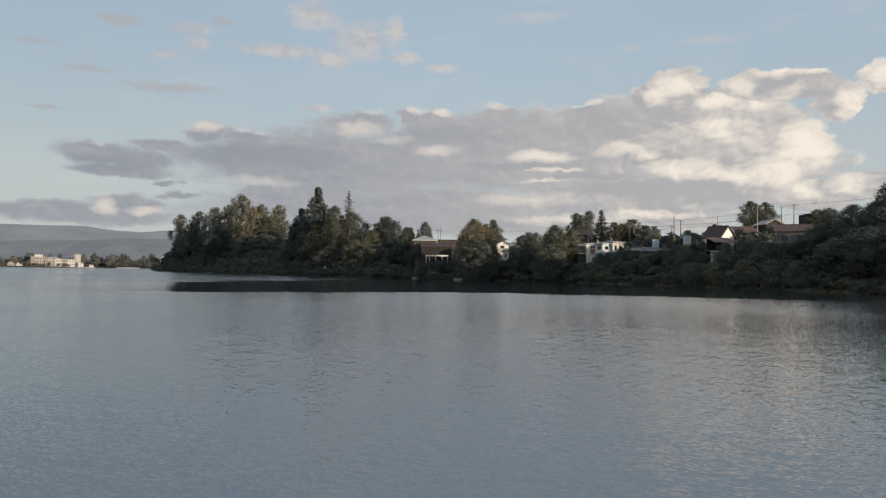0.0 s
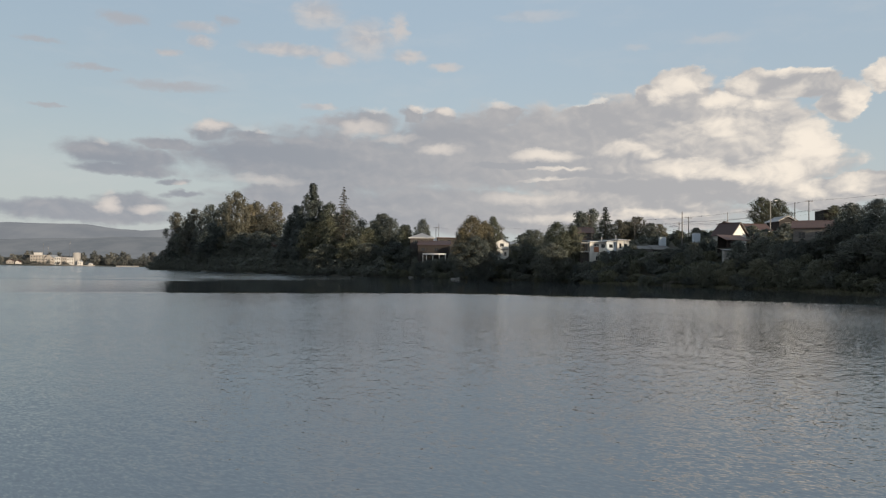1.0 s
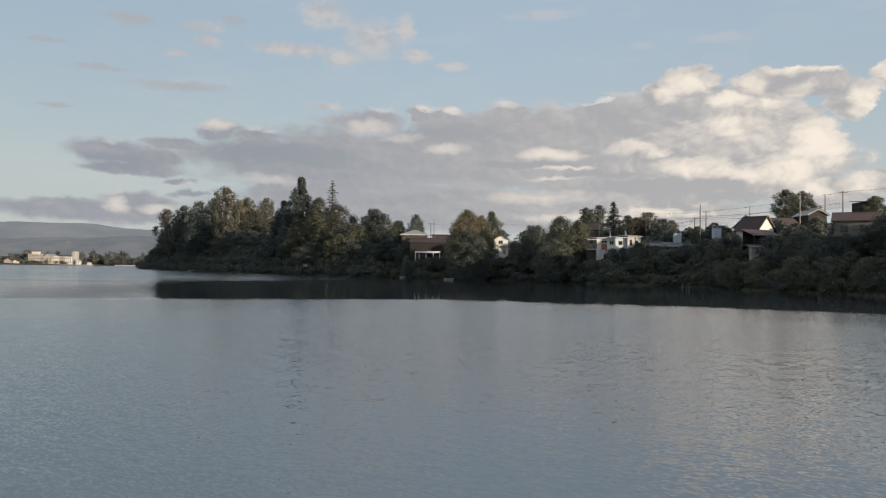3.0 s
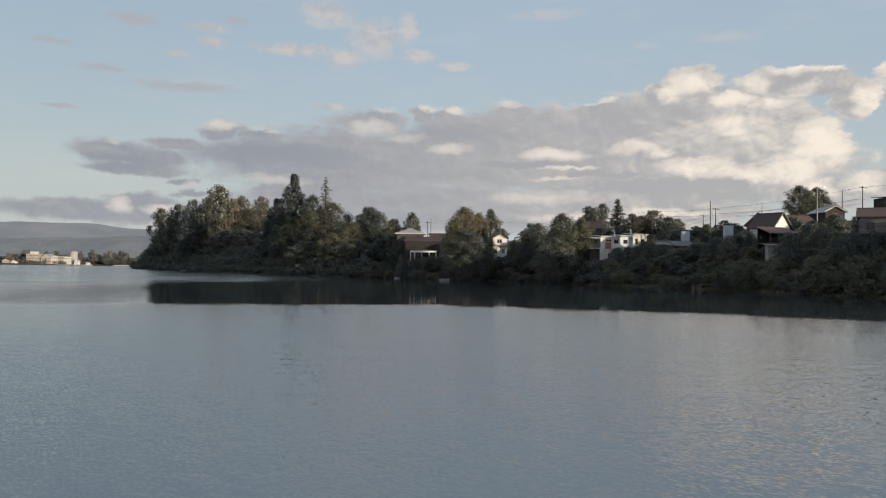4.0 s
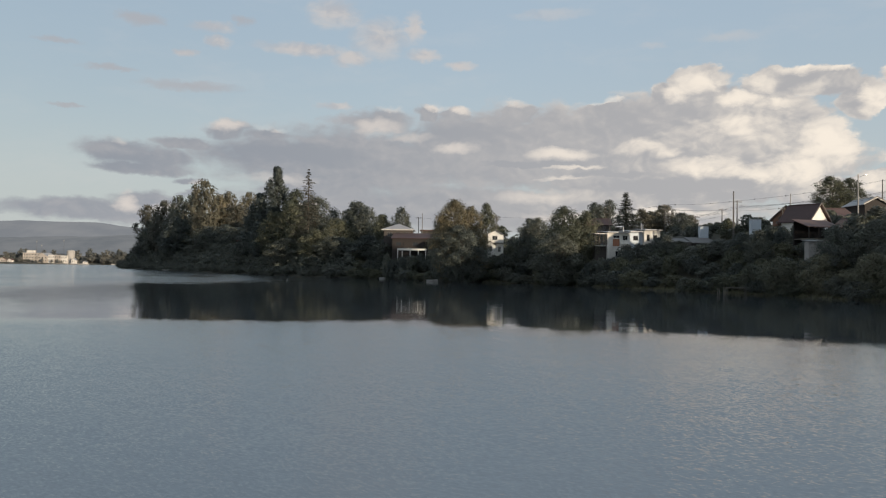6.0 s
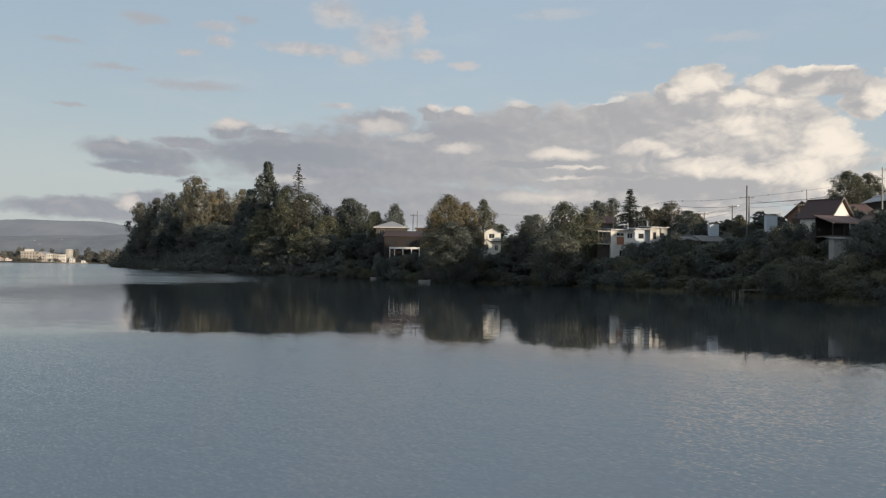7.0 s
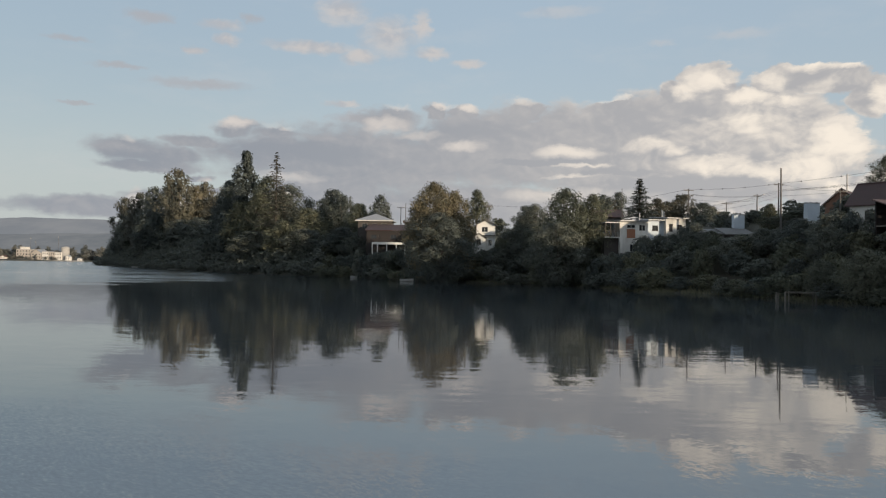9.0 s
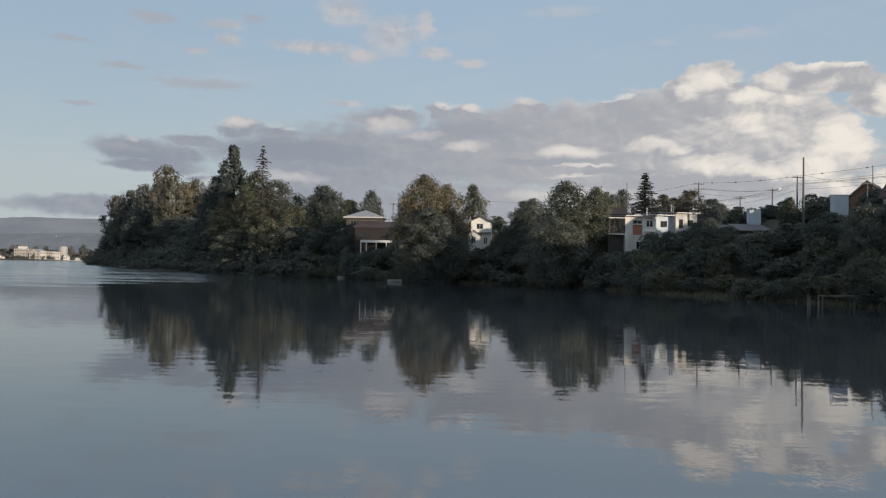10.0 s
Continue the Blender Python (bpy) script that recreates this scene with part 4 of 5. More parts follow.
# shrubs that hide the feet of the houses
for x, y, top in ((30.6, 166.0, 5.0), (29.2, 164.4, 4.4), (31.4, 164.2, 4.8), (32.0, 165.5, 5.4), (34.6, 165.6, 5.6), (37.0, 166.6, 7.9), (39.2, 167.2, 8.2), (41.6, 167.4, 8.3), (44.0, 168.0, 8.4), (46.0, 168.4, 8.2), (36.2, 164.6, 6.9), (40.4, 165.0, 7.2), (43.2, 165.4, 7.6),
                  (-11.5, 211.8, 5.0), (-9.0, 211.5, 5.6), (-6.6, 211.0, 6.0), (-4.2, 210.6, 6.6), (-1.8, 210.2, 7.6), (-8.0, 214.0, 5.4), (-4.8, 213.4, 6.2), (-13.0, 213.2, 6.4), (11.0, 196.6, 5.8), (13.2, 196.4, 6.2), (15.6, 197.0, 6.6), (17.4, 198.5, 8.0), (9.6, 198.2, 7.4),
                  (57.0, 137.5, 9.2), (59.5, 136.5, 8.8), (62.5, 137.0, 9.6), (65.0, 136.5, 10.4), (68.0, 136.0, 10.6), (71.0, 137.0, 11.4), (54.5, 146.5, 9.9), (56.8, 147.5, 10.4), (52.2, 148.0, 9.6), (57.6, 141.0, 10.4), (58.6, 139.4, 10.2), (56.4, 143.4, 10.6), (55.8, 146.2, 10.8), (60.4, 138.6, 9.8), (57.4, 108.6, 8.8), (59.6, 108.0, 9.0), (61.8, 107.6, 9.2), (56.6, 111.0, 8.4), (63.6, 108.6, 9.4), (65.6, 110.0, 9.8), (-10.6, 213.4, 5.3), (66.4, 138.4, 11.0), (69.4, 138.4, 11.4), (55.0, 122.0, 5.6), (51.0, 122.0, 4.9), (57.5, 123.5, 7.2)):
    tree("bush", "dark", x, y, top, 1.9, "shrubs on the bank")

# trees in the gaps of the wooded point
for s, inland, top, radius, colour in ((330, 14, 17, 6, "dark"), (352, 16, 18, 6, "dark"), (374, 15, 20, 6.5, "dark"), (396, 16, 20, 7, "dark"), (418, 15, 21, 7, "olive"), (440, 14, 20, 7, "dark"),
                                       (462, 13, 20, 7, "dark"), (484, 12, 19, 7, "dark"), (506, 11, 17, 6, "dark"), (526, 8, 13, 5, "dark"), (340, 30, 22, 7, "dark"), (372, 34, 25, 8, "dark"),
                                       (404, 34, 27, 8, "dark"), (436, 34, 28, 8, "brown"), (466, 32, 28, 8, "dark"), (496, 26, 24, 7, "brown"), (388, 55, 30, 8, "pale"), (424, 58, 31, 8, "brown")):
    x, y = along(s, inland)
    tree("broad", colour, x, y, top, radius)
# willows by the shallows
for x, y, top, radius in ((47.5, 122.5, 4.6, 3.0), (50.5, 117.5, 5.0, 3.2), (53.0, 111.0, 5.0, 3.2), (55.5, 104.0, 4.8, 3.2), (57.0, 97.0, 4.8, 3.0), (46.0, 128.5, 3.6, 2.2)):
    tree("willow", "willow", x, y, top + 0.6, radius * 1.15, "willows at the water")
# woods behind the town and on the far shore
for i in range(26):
    x, y = 20 + i * 4.6 + dice.uniform(-3, 3), 292 + dice.uniform(-8, 25) + i * 0.5
    tree("distant", dice.choice(["dark", "brown", "olive"]), x, y, ground_z(x, y) + dice.uniform(4.0, 6.0), dice.uniform(3, 4.5), "trees behind the town")
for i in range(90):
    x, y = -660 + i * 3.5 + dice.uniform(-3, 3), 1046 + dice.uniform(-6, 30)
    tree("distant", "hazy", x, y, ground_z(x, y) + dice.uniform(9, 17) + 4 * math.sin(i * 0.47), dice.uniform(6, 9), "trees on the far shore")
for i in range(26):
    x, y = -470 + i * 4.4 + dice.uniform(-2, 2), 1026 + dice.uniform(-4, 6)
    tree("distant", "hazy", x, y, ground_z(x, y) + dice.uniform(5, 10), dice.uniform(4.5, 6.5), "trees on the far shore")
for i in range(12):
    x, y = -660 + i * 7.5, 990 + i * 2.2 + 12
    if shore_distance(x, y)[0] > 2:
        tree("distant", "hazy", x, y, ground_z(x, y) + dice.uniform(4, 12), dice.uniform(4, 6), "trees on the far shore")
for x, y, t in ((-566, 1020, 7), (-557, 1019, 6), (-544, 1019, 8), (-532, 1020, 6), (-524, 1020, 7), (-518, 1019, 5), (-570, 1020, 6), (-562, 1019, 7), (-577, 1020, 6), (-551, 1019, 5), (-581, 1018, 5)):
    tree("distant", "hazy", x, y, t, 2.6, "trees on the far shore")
# the far undergrowth in one mesh
vs, ns_ = [], []
for which, x, y, z, top, radius, turn in JOINED:
    src = [c for c in STORE["bush"][which].children if c.name.startswith("crown")][0].data
    co = np.empty(len(src.vertices) * 3)
    src.vertices.foreach_get("co", co)
    co = co.reshape(-1, 3, 3)[::4].reshape(-1, 3) * np.array([radius / REF["bush"], radius / REF["bush"], max(1.0, top - z) / 10.0])
    mid = co.reshape(-1, 3, 3).mean(axis=1, keepdims=True)
    co = (mid + (co.reshape(-1, 3, 3) - mid) * 1.8).reshape(-1, 3)
    nr = NORMALS[src.name].reshape(-1, 3, 3)[::4].reshape(-1, 3)
    c, s = math.cos(turn), math.sin(turn)
    vs.append(np.stack([co[:, 0] * c - co[:, 1] * s + x, co[:, 0] * s + co[:, 1] * c + y, co[:, 2] + z], 1))
    ns_.append(np.stack([nr[:, 0] * c - nr[:, 1] * s, nr[:, 0] * s + nr[:, 1] * c, nr[:, 2]], 1))
vs = np.concatenate(vs)
data = bpy.data.meshes.new("undergrowth")
data.vertices.add(len(vs))
data.vertices.foreach_set("co", vs.ravel())
data.loops.add(len(vs))
data.loops.foreach_set("vertex_index", np.arange(len(vs), dtype=np.int32))
data.polygons.add(len(vs) // 3)
data.polygons.foreach_set("loop_start", np.arange(0, len(vs), 3, dtype=np.int32))
data.update(calc_edges=True)
data.normals_split_custom_set_from_vertices(np.concatenate(ns_).tolist())
data.materials.append(LEAF["dark"])
tagged(new("undergrowth", data), "dark tangled undergrowth on the slopes", "undergrowth", kind="stuff")
for root in [t for ts in STORE.values() for t in ts]:
    for ob in (*root.children_recursive, root):
        bpy.data.objects.remove(ob)

# ---- houses on the bank ----


def hip_roof(parent, x0, x1, y0, y1, eave, peak, mat, over=0.6, thick=0.16, label=""):
    """Four slopes that meet in one point, with a boxed white fascia."""
    mx, my = (x0 + x1) / 2, (y0 + y1) / 2
    ring = [(x0 - over, y0 - over), (x1 + over, y0 - over), (x1 + over, y1 + over), (x0 - over, y1 + over)]
    for i in range(4):
        bm = bmesh.new()
        a, b = ring[i], ring[(i + 1) % 4]
        low_ = [bm.verts.new((*a, eave)), bm.verts.new((*b, eave)), bm.verts.new((mx, my, peak))]
        up_ = [bm.verts.new((v.co.x, v.co.y, v.co.z + thick)) for v in low_]
        bm.faces.new(low_[::-1]), bm.faces.new(up_)
        for j in range(3):
            bm.faces.new((low_[j], low_[(j + 1) % 3], up_[(j + 1) % 3], up_[j]))
        bmesh.ops.recalc_face_normals(bm, faces=bm.faces)
        part("roof", bm, mat, parent, label)
    part("fascia", box(x0 - over, x1 + over, y0 - over - 0.05, y0 - over - 0.004, eave - 0.06, eave + 0.15), FARPALE, parent)


def house_hip():
    z = ground_z(-11, 226)
    h = thing("house", -15.0, 225.0, z - 0.3, 0, "house with a pale zinc pyramid roof above the lake", "house")
    top = 13.0 - z + 0.3
    shell(h, 7.6, 7.2, 0, top, BRICK, front=[(0.9, 2.2, top - 1.7, top - 0.55), (3.2, 4.5, top - 1.7, top - 0.55), (5.4, 6.7, top - 1.7, top - 0.55)], frame_mat=GREYWALL)
    hip_roof(h, 0, 7.6, 0, 7.2, top, top + 1.75, GREYROOF, label="pale grey zinc sheets")


def boathouse():
    z = ground_z(-7, 218)
    h = thing("lakeside_cabin", -12.2, 219.0, z - 0.4, -4, "dark brown timber cabin with a maroon roof", "cabin")
    o = -(z - 0.4)
    shell(h, 10.2, 4.6, 0, 10.5 + o, BROWN, front=[(1.0, 2.3, 8.6 + o, 9.6 + o), (2.7, 3.1, 8.6 + o, 9.6 + o), (5.4, 6.7, 8.6 + o, 9.6 + o)], frame_mat=BROWN)
    mono_roof(h, 0, 10.2, 0, 4.6, 10.6 + o, 11.9 + o, MAROON, label="dark maroon sheet roof")
    p = thing("lakeside_veranda", -10.6, 215.6, ground_z(-7, 216) - 0.3, -4, "white-framed veranda under the brown cabin", "veranda")
    b = -(ground_z(-7, 216) - 0.3)
    part("beam", box(0, 7.5, 0, 0.22, 7.35 + b, 7.85 + b, 0.02), WHITE, p, "white painted beam")
    part("roof", box(-0.1, 7.6, 0.23, 3.2, 7.6 + b, 7.78 + b), DARK, p)
    for x in (0.0, 1.15, 3.2, 5.3, 7.2):
        part("post", box(x, x + 0.2, 0.01, 0.21, 0, 7.35 + b), WHITE, p)
    part("deck", box(-0.1, 7.6, 0.25, 3.2, 5.0 + b, 5.18 + b), PLANK, p)
    part("rail", box(0.2, 7.2, 0.05, 0.11, 6.0 + b, 6.1 + b), BROWN, p)
    part("back_wall", box(-0.1, 7.6, 3.2, 3.34, 0, 7.6 + b), DARK, p)


def flat_house():
    z = ground_z(-3, 247)
    h = thing("flat_roofed_house", -6.0, 249.0, z - 0.3, 3, "dull brick-coloured house with a low roof", "house")
    t = 14.1 - z + 0.3
    shell(h, 10.4, 7.0, 0, t, BRICK, front=[(0.8, 2.2, t - 1.9, t - 0.6), (3.4, 4.8, t - 1.9, t - 0.6), (6.4, 8.6, t - 2.1, t - 0.6)], frame_mat=GREYWALL)
    part("roof", box(-0.5, 10.9, -0.6, 7.4, t, t + 0.16), GREYROOF, h)
    part("roof_edge", box(-0.5, 10.9, -0.68, -0.604, t - 0.06, t + 0.2), RUST, h)
    part("chimney", box(7.0, 7.6, 3.0, 3.6, t + 0.16, t + 1.1, 0.03), BRICK, h)


def house_white():
    z = ground_z(13.5, 203)
    h = thing("white_house", 12.0, 202.2, z - 0.4, -3, "small white gabled house among trees", "house")
    o = -(z - 0.4)
    shell(h, 3.7, 6.5, 0, 11.2 + o, WHITE, front=[(1.0, 2.3, 9.75 + o, 10.85 + o), (2.35, 3.1, 7.0 + o, 8.3 + o)])
    part("gable", gable_end(0.0, 3.7, 11.2 + o, 12.1 + o, "y", 0.0, 0.18), WHITE, h)
    part("gable", gable_end(0.0, 3.7, 11.2 + o, 12.1 + o, "y", 6.32, 6.5), WHITE, h)
    gable_roof(h, 0, 3.7, 0, 6.5, 11.2 + o, 12.1 + o, "y", SLATE, 0.4, 0.12, "dark grey sheet roof")
    part("balcony", box(-0.05, 3.75, -0.5, -0.004, 9.0 + o, 9.14 + o), DARK, h)
    a = thing("garden_annex", 11.2, 199.6, ground_z(12.3, 200) - 0.3, -3, "little white gabled annex with one window", "annex")
    b = -(ground_z(12.3, 200) - 0.3)
    shell(a, 2.5, 2.3, 0, 8.6 + b, WHITE, front=[(0.8, 1.7, 7.1 + b, 8.3 + b)])
    part("gable", gable_end(0.0, 2.5, 8.6 + b, 9.35 + b, "y", 0.0, 0.16), WHITE, a)
    gable_roof(a, 0, 2.5, 0, 2.3, 8.6 + b, 9.35 + b, "y", DARK, 0.25, 0.1, "dark roof with pale eaves")


def house_long():
    """Long white house stepping along the slope, with a dark glazed balcony at its end."""
    z = min(ground_z(33, 169), ground_z(38, 170)) - 0.6
    h = thing("long_white_house", 33.7, 169.0, z, 7, "long white weathered house with a glazed balcony", "house")
    o = -z
    first = [(1.1, 2.5, 7.7 + o, 9.15 + o), (1.1, 2.5, 9.25 + o, 9.85 + o), (3.05, 4.1, 8.85 + o, 9.85 + o), (1.6, 2.6, 5.6 + o, 6.8 + o)]
    part("wall", pierced(0, 4.5, 0, 10.3 + o, 0, 0.2, first), GRIMY, h)
    part("wall", box(0, 0.2, 0.2, 7.0, 0, 10.3 + o), GRIMY, h)
    part("wall", box(4.3, 4.5, 0.2, 1.4, 0, 10.4 + o), GRIMY, h)
    part("panel", box(1.14, 2.46, 0.08, 0.13, 7.72 + o, 9.13 + o), TERRACOTTA, h, "terracotta boarded panel")
    window(h, first[1], 0.0)
    window(h, first[2], 0.0)
    window(h, first[3], 0.0)
    part("ledge", box(2.9, 4.7, -0.45, -0.004, 8.1 + o, 8.22 + o), GRIMY, h)
    mid = [(5.7, 6.7, 9.0 + o, 9.85 + o)]
    # shade of the recess is put into this wall as a pale blue colour
    part("wall", pierced(4.5, 7.6, 0, 10.6 + o, 1.4, 1.58, mid), BLUEWHITE, h, "recessed white boarded wall, its shade put in as pale blue")
    window(h, mid[0], 1.4, "x", DARK)
    last = [(8.1, 8.7, 8.9 + o, 10.1 + o), (9.4, 10.2, 9.2 + o, 10.0 + o)]
    part("wall", pierced(7.6, 10.8, 0, 10.9 + o, 0.5, 0.68, last), GRIMY, h)
    part("wall", box(7.6, 7.78, 0.68, 1.4, 0, 10.9 + o), GRIMY, h)
    part("wall", box(10.62, 10.8, 0.68, 7.0, 0, 10.9 + o), GRIMY, h)
    part("wall", box(0.2, 10.6, 6.82, 7.0, 0, 10.9 + o), GRIMY, h)
    for w in last:
        window(h, w, 0.5, "x", BROWN)
    for x0, x1, y0, zf in ((-0.1, 4.8, -0.6, 10.32), (4.81, 7.55, 0.6, 10.6), (7.56, 11.1, -0.1, 10.92)):
        bm = add_prism(bmesh.new(), [(y0, zf + o), (7.2, zf + 0.5 + o), (7.2, zf + 0.64 + o), (y0, zf + 0.14 + o)], "x", x0, x1)
        part("roof", bm, GREYROOF, h, "thin grey sheet roof")
    for x, t in ((4.0, 11.7), (7.7, 12.2), (8.0, 12.0)):
        f = part("flue", tube((x, 2.4, 10.3 + o), (x, 2.4, t + o), 0.09), METAL, h)
        part("cowl", tube((x, 2.4, t + o), (x, 2.4, t + 0.18 + o), 0.17, 0.05), METAL, f)
    # dark balcony block
    # closed block; the shade inside the undercroft is put into its dark colour
    part("cellar_wall", box(-2.3, -0.004, 0.6, 5.0, 0, 7.7 + o), DARK, h, "solid block for the open undercroft, its shade in the dark colour")
    part("balcony_floor", box(-2.4, -0.004, -0.1, 5.0, 7.704 + o, 7.86 + o), GRIMY, h)
    part("balcony_back", box(-2.3, -0.004, 2.6, 2.75, 7.87 + o, 10.0 + o), BLUEWHITE, h)
    part("balcony_roof", box(-2.5, -0.11, -0.4, 5.0, 10.0 + o, 10.14 + o), GREYROOF, h)
    part("balcony_rail", box(-2.35, -0.02, -0.06, -0.01, 8.75 + o, 8.82 + o), DARK, h)
    for i in range(10):
        part("baluster", box(-2.32 + i * 0.25, -2.28 + i * 0.25, -0.05, -0.02, 7.87 + o, 8.75 + o), DARK, h)
    for x in (-2.35, -1.6, -0.85, -0.12):
        part("post", box(x, x + 0.09, -0.08, 0.01, 7.87 + o, 10.0 + o), DARK, h)


def shed(name, x, y, w, d, eave, peak, turn, wall, roof, label, category="shed", windows=(), over=0.3):
    z = ground_z(x + w / 2, y + d / 2) - 0.5
    h = thing(name, x, y, z, turn, label, category)
    shell(h, w, d, 0, eave - z, wall, front=[(a, b, c - z, e - z) for a, b, c, e in windows])
    mono_roof(h, 0, w, 0, d, eave - z, peak - z, roof, over)
    return h


def gabled(name, x, y, w, d, eave, ridge, axis, turn, wall, roof, label, category="house", windows=(), sides=(), trim=None):
    """A plain gabled house; the ridge runs along local x or y."""
    z = min(ground_z(x, y), ground_z(x + w, y + d)) - 0.5
    h = thing(name, x, y, z, turn, label, category)
    e, r = eave - z, ridge - z
    shell(h, w, d, 0, e, wall, front=[(a, b, c - z, f - z) for a, b, c, f in windows], left=[(a, b, c - z, f - z) for a, b, c, f in sides], frame_mat=trim)
    if axis == "y":
        part("gable", gable_end(0, w, e, r, "y", 0, 0.18), wall, h)
        part("gable", gable_end(0, w, e, r, "y", d - 0.18, d), wall, h)
        part("bargeboard", add_prism(bmesh.new(), [(-0.4, e - 0.4 * (r - e) / (w / 2) + 0.15), (w / 2, r + 0.15), (w / 2, r + 0.32), (-0.4, e - 0.4 * (r - e) / (w / 2) + 0.32)], "y", -0.52, -0.456), trim or WHITE, h)
        part("bargeboard", add_prism(bmesh.new(), [(w + 0.4, e - 0.4 * (r - e) / (w / 2) + 0.15), (w / 2, r + 0.15), (w / 2, r + 0.32), (w + 0.4, e - 0.4 * (r - e) / (w / 2) + 0.32)], "y", -0.52, -0.456), trim or WHITE, h)
    else:
        part("gable", gable_end(0, d, e, r, "x", 0, 0.18), wall, h)
        part("gable", gable_end(0, d, e, r, "x", w - 0.18, w), wall, h)
    gable_roof(h, 0, w, 0, d, e, r, axis, roof)
    return h


house_hip()
boathouse()
flat_house()
house_white()
house_long()
shed("low_shed", 45.5, 174.0, 6.2, 4.0, 8.8, 9.6, 0, GREYWALL, SLATE, "low grey shed with a sheet roof")
shed("open_store", 51.5, 173.0, 4.4, 4.5, 8.7, 9.8, 2, DARK, SLATE, "dark store with a grey sheet roof")
shed("metal_cabin", 54.3, 177.5, 1.7, 1.2, 12.1, 12.2, 0, BLUEWHITE, METAL, "pale blue-white metal cabin", "cabin", over=0.04)
shed("metal_cabin", 54.9, 152.0, 1.6, 1.2, 12.0, 12.1, 0, BLUEWHITE, METAL, "pale blue-white metal cabin on the slope", "cabin", over=0.04)
gabled("gabled_house", 60.3, 142.6, 6.0, 4.6, 11.5, 14.1, "y", 38, WHITE, MAROON, "white gabled house with a dark maroon roof", trim=GREYWALL, windows=[(2.2, 3.8, 9.6, 10.8)], sides=[(1.6, 2.8, 9.4, 10.6)])
porch = thing("porch", 54.6, 130.4, ground_z(57, 131) - 0.4, 16, "open timber porch with a dull red roof", "porch")
pz = -(ground_z(57, 131) - 0.4)
mono_roof(porch, 0, 5.4, 0, 3.0, 9.7 + pz, 10.7 + pz, RUST, 0.3)
part("floor", box(0, 5.4, 0, 3.0, 7.9 + pz, 8.04 + pz), PLANK, porch)
part("back_wall", box(0, 5.4, 3.0, 3.15, 0, 10.6 + pz), BROWN, porch)
part("lower_wall", pierced(0.3, 5.1, 0, 7.9 + pz, 0.25, 0.4, [(1.2, 2.4, 6.2 + pz, 7.3 + pz)]), CONCRETE, porch, "pale lower wall with a dark opening")
for x in (0.05, 1.8, 3.5, 5.2):
    part("post", box(x, x + 0.14, 0.05, 0.19, 8.04 + pz, 9.7 + pz), BROWN, porch)
part("rail", box(0.05, 5.35, 0.08, 0.15, 8.9 + pz, 8.98 + pz), BROWN, porch)
for i in range(18):
    part("baluster", box(0.2 + i * 0.29, 0.24 + i * 0.29, 0.1, 0.13, 8.04 + pz, 8.9 + pz), BROWN, porch)
shed("garden_shed", 52.0, 124.8, 1.5, 1.6, 7.3, 7.5, -5, CONCRETE, SLATE, "grey garden shed among shrubs on the bank")
gabled("brown_gabled_house", 69.0, 177.5, 5.4, 9.0, 13.9, 16.4, "y", -38, ORANGEBRICK, RUST, "brown house with a gable window and red roof", trim=GREYWALL, windows=[(2.2, 3.3, 12.7, 13.8)])
gabled("red_roofed_house", 73.0, 164.0, 5.4, 6.0, 13.8, 15.3, "x", 4, WHITE, RUST, "white house with a rust-red roof", trim=GREYWALL, windows=[(1.0, 2.0, 12.6, 13.7), (3.3, 4.3, 12.6, 13.7)])
gabled("small_gabled_house", 66.3, 140.0, 3.0, 5.0, 10.6, 11.8, "y", 10, BRICK, RUST, "small brown house with a red roof", trim=GREYWALL, windows=[(1.0, 1.9, 9.3, 10.3)])
gabled("grey_gabled_house", 81.0, 165.0, 4.2, 7.0, 16.2, 17.3, "y", 2, BROWN, GREYROOF, "dark boarded house with a zinc roof", trim=GREYWALL, windows=[(1.6, 2.8, 14.6, 15.8)])
gabled("brown_roofed_house", 60.7, 113.8, 6.2, 6.0, 11.4, 12.7, "x", -30, GREYWALL, RUST, "grey boarded house with a brown-red roof", trim=GREYWALL, windows=[(0.8, 2.0, 9.4, 10.6), (3.6, 4.8, 9.4, 10.6)])
shed("tall_box_house", 79.6, 140.0, 3.0, 4.0, 16.9, 17.2, 0, BROWN, DARK, "dark box-shaped house top above the trees", "house")
gabled("red_house", 47.5, 270.0, 7.6, 7.0, 17.8, 19.9, "x", 0, BRICK, RUST, "red-walled house behind the trees", trim=GREYWALL, windows=[(1.0, 2.2, 16.0, 17.2), (4.6, 5.8, 16.0, 17.2)])
gabled("hill_house", -50.4, 285.0, 5.6, 5.0, 24.0, 25.0, "x", 0, BROWN, WHITE, "pale-roofed house high among the trees", windows=[(1.0, 2.2, 22.4, 23.6)])
gabled("cottage", -81.0, 318.0, 5.0, 5.0, 12.4, 14.0, "x", 20, BRICK, RUST, "small brick-red cottage half hidden by trees", trim=GREYWALL, windows=[(1.5, 2.6, 10.6, 11.7)])

# stilts and deck under the brown-roofed house
deck = thing("timber_deck", 59.6, 111.7, ground_z(60, 110) - 0.4, -30, "weathered timber deck on tall posts", "deck")
dz = -(ground_z(60, 110) - 0.4)
part("floor", box(0, 6.6, 0, 2.2, 8.7 + dz, 8.86 + dz), PLANK, deck)
for i in range(5):
    part("post", box(0.1 + i * 1.55, 0.28 + i * 1.55, 0.1, 0.28, -0.5, 8.7 + dz), DARK, deck)
part("rail", box(0, 6.6, 0.02, 0.1, 9.7 + dz, 9.78 + dz), DARK, deck)

# ---- poles and wires ----


